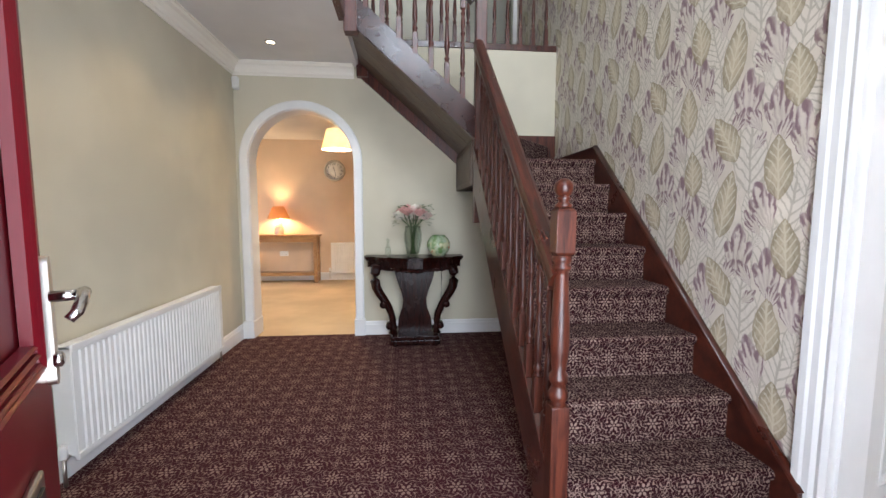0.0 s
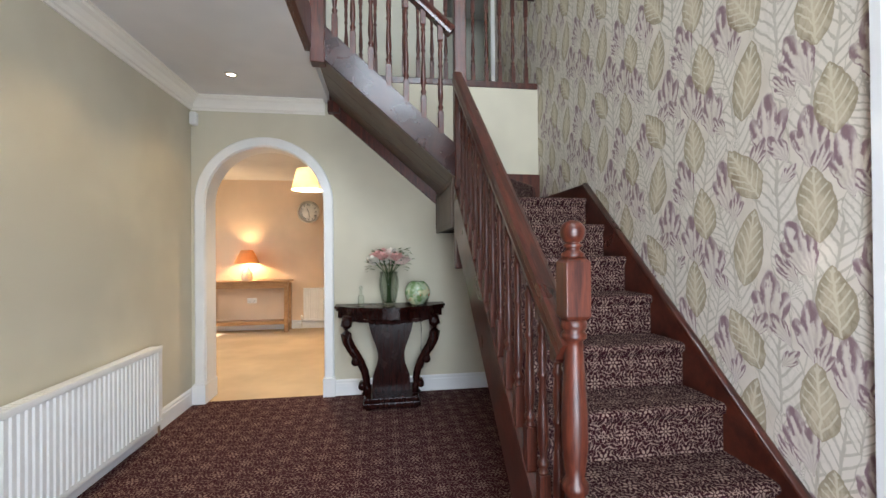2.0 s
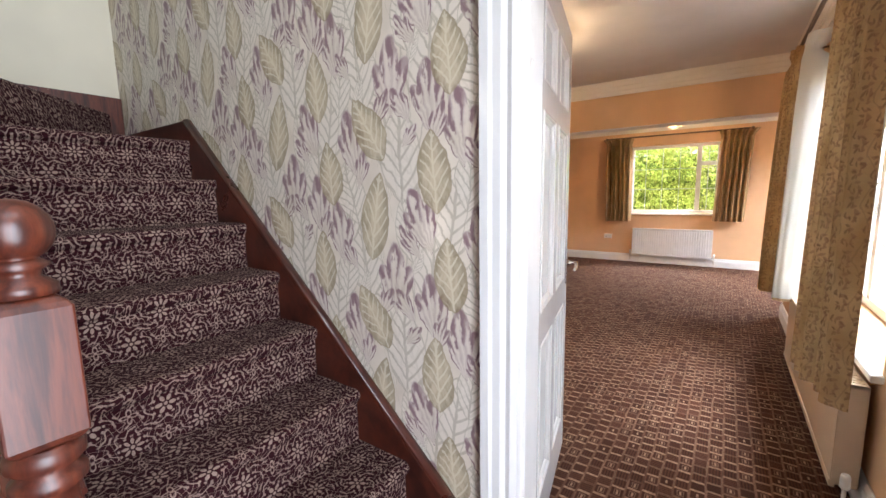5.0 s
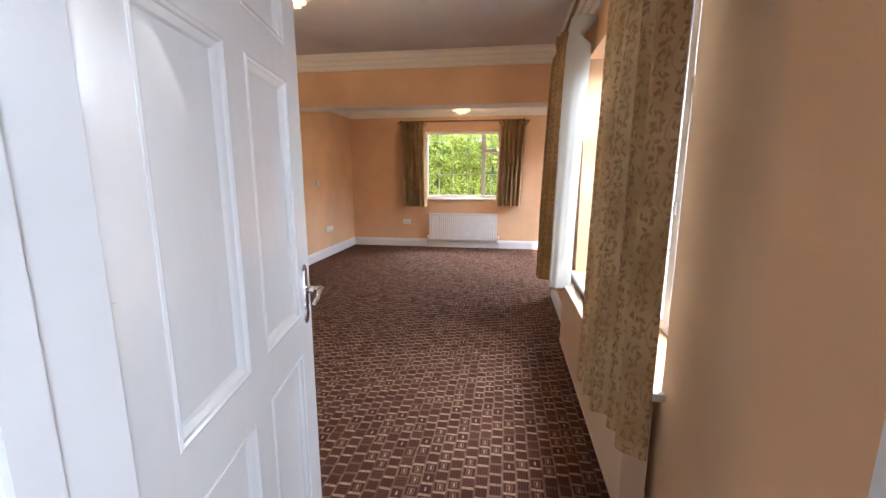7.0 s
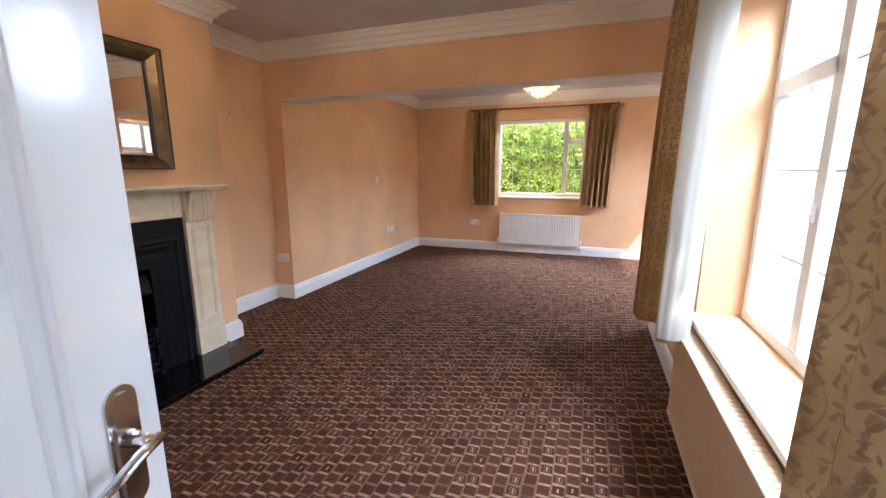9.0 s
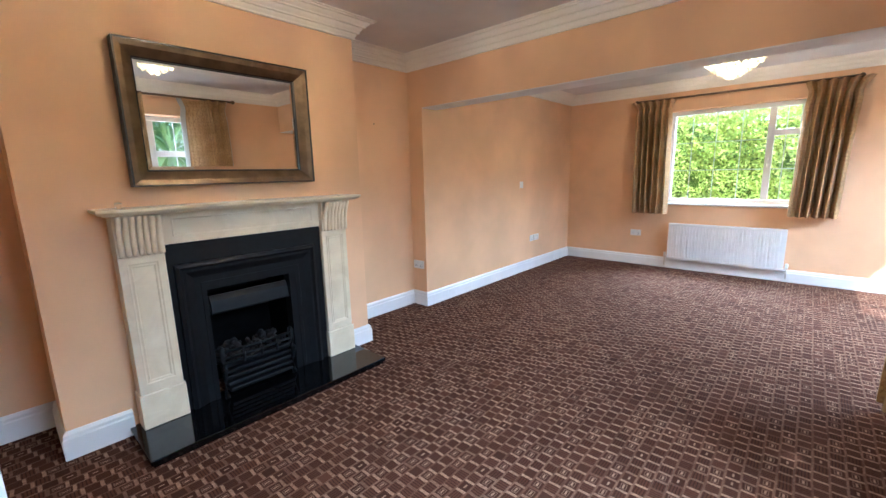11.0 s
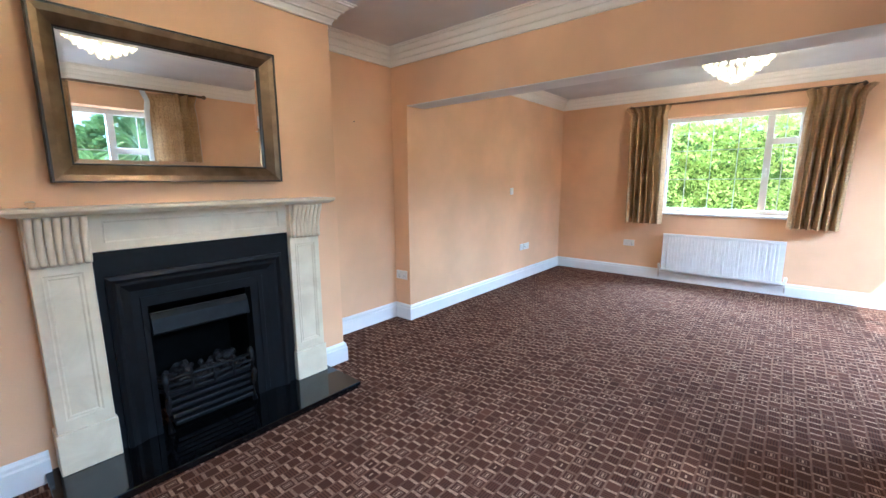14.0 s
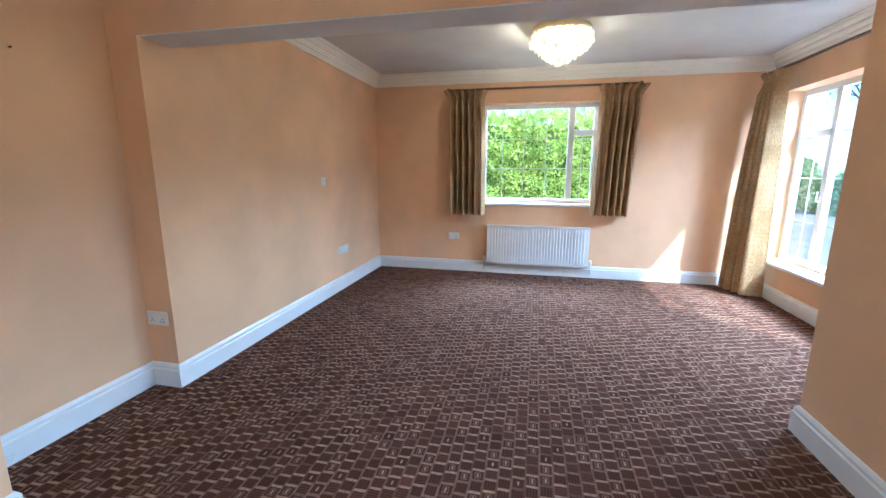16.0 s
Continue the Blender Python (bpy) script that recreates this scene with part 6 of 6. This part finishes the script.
def socket(label, m, wide, switch=False):
    s = thing("light_switch" if switch else "wall_socket", label, "switch" if switch else "socket", group="" if switch else "wall sockets")
    p = bmesh.new()
    box(p, -wide / 2, -0.010, -0.043, wide / 2, 0.0, 0.043, 0.004)
    door_part("faceplate", p, PLASTIC, s)
    for i in range(1 if wide < 0.1 else 2):
        cx = 0 if wide < 0.1 else (-0.035 + i * 0.07)
        r = bmesh.new()
        box(r, cx - 0.007, -0.0145, 0.008, cx + 0.007, -0.0095, 0.030, 0.001)
        door_part("rocker", r, PLASTIC, s)
        if not switch:
            h = bmesh.new()
            for dx, dz in ((0, -0.004), (-0.011, -0.02), (0.011, -0.02)):
                box(h, cx + dx - 0.003, -0.0105, dz - 0.0035, cx + dx + 0.003, -0.0098, dz + 0.0035)
            door_part("pin_holes", h, BLACK, s)
    s.matrix_world = m
    return s


socket("white double socket on the end wall", pose(8.739, 2.706, 0.468, 0, 0, -90), 0.146)
socket("white double socket low on the peach wall", pose(7.68, 3.764, 0.448), 0.146)
socket("white double socket low on the peach wall", pose(7.552, 3.764, 0.448), 0.086)
socket("white double socket on the short return wall", pose(5.399, 3.87, 0.44, 0, 0, -90), 0.146)
socket("white light switch on the peach wall", pose(7.262, 3.764, 1.209), 0.075, True)
socket("white socket with a black plug under the table", pose(-2.08, 7.349, 0.47), 0.146)
hook = thing("picture_hook", "tiny dark nail in the alcove wall", "hook", (4.95, 3.95, 1.85))
part("nail", tube(bmesh.new(), [(4.95, 3.96, 1.85), (4.95, 3.945, 1.852)], 0.004, 6), BLACK, hook)

# ---- chandeliers ----
CRYSTAL = Mat("glowing_crystal_drops", 0.05)
CRYSTAL.colour((1.0, 0.93, 0.80))
CRYSTAL.b.inputs["Transmission Weight"].default_value = 0.6
CRYSTAL.b.inputs["Emission Color"].default_value = (1.0, 0.70, 0.34, 1)
# each drop emits a random amount itself, imitating the sparkle of the bulbs
spark = N(CRYSTAL.t, CRYSTAL.t.nodes.new("ShaderNodeNewGeometry").outputs["Random Per Island"])
CRYSTAL.t.links.new((spark * spark * spark * 0.7 + 0.02).s, CRYSTAL.b.inputs["Emission Strength"])


def chandelier(x, y):
    c = thing("chandelier", "lit flush crystal chandelier with tiers of drops", "ceiling light", (x, y, LC), "crystal chandeliers")
    part("ceiling_plate", lathe(bmesh.new(), [(0.235, LC), (0.24, LC - 0.012), (0.24, LC - 0.045), (0.225, LC - 0.05), (0.0, LC - 0.05)], x, y, 36), plain("gilt_plate", (0.8, 0.68, 0.45), 0.3, 0.6), c)
    q = random.Random(11)
    for tier, (r, z0, n) in enumerate(((0.25, LC - 0.06, 24), (0.215, LC - 0.10, 20), (0.17, LC - 0.14, 16), (0.125, LC - 0.17, 12), (0.075, LC - 0.20, 8), (0.025, LC - 0.225, 3))):
        bm = bmesh.new()
        for i in range(n):
            a = 2 * math.pi * i / n + tier * 0.3
            px, py = x + r * math.cos(a), y + r * math.sin(a)
            for j, (sz, dz) in enumerate(((0.009, 0.0), (0.012, -0.024), (0.017, -0.056))):
                m = Matrix.Translation((px + q.uniform(-0.004, 0.004), py + q.uniform(-0.004, 0.004), z0 + dz)) @ Euler((q.random(), q.random(), q.random() * 6)).to_matrix().to_4x4() @ Matrix.Diagonal((1, 1, 1.35, 1))
                bmesh.ops.create_icosphere(bm, subdivisions=1, radius=sz, matrix=m)
        tagged(part("crystal_tier", bm, CRYSTAL.m, c), kind="stuff")
    for i in range(6):
        a = math.pi / 3 * i
        part("bulb", lathe(bmesh.new(), [(0.0, LC - 0.115), (0.012, LC - 0.105), (0.016, LC - 0.09), (0.008, LC - 0.06), (0.008, LC - 0.05)], x + 0.12 * math.cos(a), y + 0.12 * math.sin(a), 10), BULB, c)
    p = lamp("chandelier_glow", 'POINT', 13, (1.0, 0.72, 0.42), pose(x, y, LC - 0.13))
    p.shadow_soft_size = 0.03


chandelier(7.33, 1.52)
chandelier(3.48, 2.13)

# ---- outdoors ----
structure("ground", cube(-60, -80, -0.3, 90, 60, -0.16), LAWN, "green lawn outside", "lawn")


structure("driveway", cube(-6, -16, -0.2, 22, 0.05, -0.13), painted("grey_gravel", (0.20, 0.19, 0.18), 0.9, 0.2, 0.9), "grey gravel driveway", "driveway")


def leaf_cloud(name, label, category, count, place, size, material, seed):
    """Many small pointed leaf sprays, joined, at places given by a function of a random source."""
    q = random.Random(seed)
    vs, fs = [], []
    for i in range(count):
        p, out = place(q)
        d = (out + Vector((q.uniform(-0.8, 0.8), q.uniform(-0.8, 0.8), q.uniform(-0.9, 0.7)))).normalized()
        s = d.cross(Vector((q.uniform(-1, 1), q.uniform(-1, 1), q.uniform(-1, 1)))).normalized()
        k = size * q.uniform(0.6, 1.4)
        b = len(vs)
        vs += [p, p + d * k * 0.5 + s * k * 0.22, p + d * k, p + d * k * 0.5 - s * k * 0.22]
        fs.append((b, b + 1, b + 2, b + 3))
    me = bpy.data.meshes.new(name)
    me.from_pydata([tuple(v) for v in vs], [], fs)
    me.materials.append(material)
    return tagged(new(name, me), label, category, kind="stuff")


def hedge_place(q):
    y, z = q.uniform(-1.2, 6.0), q.uniform(-0.1, 2.28)
    bulge = 0.22 * noise.noise(Vector((y * 1.4, z * 1.4, 0.3))) + 0.12 * noise.noise(Vector((y * 5, z * 5, 2)))
    if q.random() < 0.16:
        return Vector((q.uniform(11.2, 12.2), y, 2.26 + bulge)), Vector((-0.2, 0, 1))
    if noise.noise(Vector((y * 3.1, z * 4.6, 7.7))) > 0.42 and q.random() < 0.85:
        z = max(-0.1, z - 0.3)
    return Vector((11.25 - bulge - (0.08 if z < 2.1 else -0.05), y, z)), Vector((-1, 0, 0.1))


leaf_cloud("hedge", "dense bright green conifer hedge outside the window", "hedge", 42000, hedge_place, 0.085, HEDGE, 5)
# plain dark slab that paints the shade seen between the leaf sprays
structure("hedge_shade_core", cube(11.42, -1.1, -0.2, 12.1, 6.1, 2.15), plain("hedge_shade", (0.15, 0.23, 0.05), 0.9, vary=0.4), "dark slab standing in for the shade inside the hedge", "hedge")


def palm(x, y, h, seed):
    q = random.Random(seed)
    t = thing("palm_tree", "spiky green palm tree outside the front window", "palm tree", (x, y, -0.16))
    part("trunk", tube(bmesh.new(), [(x, y, -0.17), (x + 0.03, y, h * 0.5), (x, y, h)], [0.10, 0.08, 0.07], 10), TRUNK, t)
    cr = bmesh.new()
    for i in range(150):
        a, el = q.uniform(0, 6.28), q.uniform(-0.5, 1.35)
        d = Vector((math.cos(a) * math.cos(el), math.sin(a) * math.cos(el), math.sin(el)))
        s = d.cross(Vector((0, 0, 1))).normalized()
        ln, w = q.uniform(0.7, 1.1), 0.02
        prev = None
        for k in range(6):
            f = k / 5
            p = Vector((x, y, h)) + d * ln * f - Vector((0, 0, 0.45 * f * f * ln))
            ww = w * math.sin(math.pi * (0.15 + 0.8 * f)) + 0.001
            cur = (cr.verts.new(p - s * ww), cr.verts.new(p + s * ww))
            if prev:
                cr.faces.new((prev[0], prev[1], cur[1], cur[0]))
            prev = cur
    part("crown", cr, PALM, t)


palm(4.1, -2.3, 1.35, 2)
palm(5.0, -3.4, 1.9, 6)


def bare_tree(x, y, seed):
    q = random.Random(seed)
    t = thing("tree", "thin bare tree on the front lawn", "tree", (x, y, -0.16))
    bm, twigs = bmesh.new(), []

    def limb(p, d, ln, r, depth):
        e = p + d * ln
        tube(bm, [p, p.lerp(e, 0.5) + Vector((q.uniform(-.05, .05), q.uniform(-.05, .05), 0)) * ln, e], [r, r * 0.85, r * 0.65], 6)
        if depth == 0:
            twigs.append(e)
            return
        for i in range(3):
            nd = (d + Vector((q.uniform(-.8, .8), q.uniform(-.8, .8), q.uniform(-.1, .5)))).normalized()
            limb(e, nd, ln * 0.68, r * 0.62, depth - 1)
    limb(Vector((x, y, -0.17)), Vector((0, 0, 1)), 1.5, 0.09, 5)
    part("trunk", bm, TRUNK, t)
    cl = bmesh.new()
    for e in twigs:
        for i in range(5):
            p = e + Vector((q.uniform(-.2, .2), q.uniform(-.2, .2), q.uniform(-.2, .2)))
            d, s = Vector((q.uniform(-1, 1), q.uniform(-1, 1), q.uniform(-1, 1))).normalized() * 0.06, Vector((q.uniform(-1, 1), q.uniform(-1, 1), q.uniform(-1, 1))).normalized() * 0.025
            cl.faces.new([cl.verts.new(v) for v in (p, p + d * 0.5 + s, p + d, p + d * 0.5 - s)])
    part("crown", cl, PALM, t)


bare_tree(13.6, -5.2, 3)


def shrub_place(q):
    x, z = q.uniform(1.5, 26.0), q.random() ** 0.8
    crest = 1.5 + 0.7 * noise.noise(Vector((x * 0.5, 0.2, 0))) + 0.35 * noise.noise(Vector((x * 1.7, 3.0, 0)))
    bulge = 0.7 * noise.noise(Vector((x * 0.8, z * 1.6, 1.0))) + 0.3 * noise.noise(Vector((x * 2.5, z * 4, 5)))
    return Vector((x, -8.2 + bulge - z * 0.5 + q.uniform(-0.25, 0.1), -0.16 + z * crest)), Vector((0, 1, 0.3))


def near_shrub_place(q):
    a, z = q.uniform(0, 6.283), q.random() ** 0.9
    r = (1.7 - 0.9 * z * z) * (1 + 0.35 * noise.noise(Vector((math.cos(a) * 1.5, math.sin(a) * 1.5, z * 3)))) * (0.75 + 0.25 * q.random())
    d = Vector((math.cos(a), math.sin(a) * 0.7, 0))
    return Vector((5.6, -5.2, -0.16 + 2.9 * z)) + d * r, d + Vector((0, 0, 0.4))


leaf_cloud("shrub", "tall bright green shrub outside the front window", "shrub", 12000, near_shrub_place, 0.16, PALM, 12)
leaf_cloud("shrubs", "loose green garden shrubs beyond the driveway", "shrub", 26000, shrub_place, 0.16, PALM, 9)


def sun_block_tree(x, y, z, r, seed):
    """A broad evergreen, added only to block the sun from a front window."""
    t = thing("tree", "dense evergreen tree added to block the sun from the front windows", "tree", (x, y, -0.16))
    bm = bmesh.new()
    q = random.Random(seed)
    tube(bm, [(x, y, -0.17), (x + 0.05, y, z * 0.5), (x, y, z)], [0.14, 0.11, 0.06], 8)
    for i in range(14):
        a, el = i * 2.4, q.uniform(0.1, 1.0)
        d = Vector((math.cos(a) * math.cos(el), math.sin(a) * math.cos(el), math.sin(el)))
        p = Vector((x, y, z * q.uniform(0.6, 0.95)))
        tube(bm, [p, p + d * r * 0.4 + Vector((0, 0, 0.05)), p + d * r * 0.8], [0.05, 0.035, 0.012], 6)
    part("trunk", bm, TRUNK, t)

    def place(q2):
        d = Vector((q2.gauss(0, 1), q2.gauss(0, 1), q2.gauss(0, 1))).normalized()
        k = r * (0.55 + 0.45 * q2.random()) * (1 + 0.25 * noise.noise(d * 2.5))
        return Vector((x, y, z + 0.1)) + Vector((d.x, d.y, d.z * 0.8)) * k, d
    ob = leaf_cloud("crown", "", "", 14000, place, 0.13, HEDGE, seed)
    del ob["kind"]
    ob.parent = t
    ob.matrix_parent_inverse = Matrix.Translation(-t.location)


# added sun blockers: the first for the living room window, the second for the landing
sun_block_tree(2.1, -1.7, 4.1, 1.45, 21)
sun_block_tree(-1.3, -1.9, 5.8, 1.4, 23)
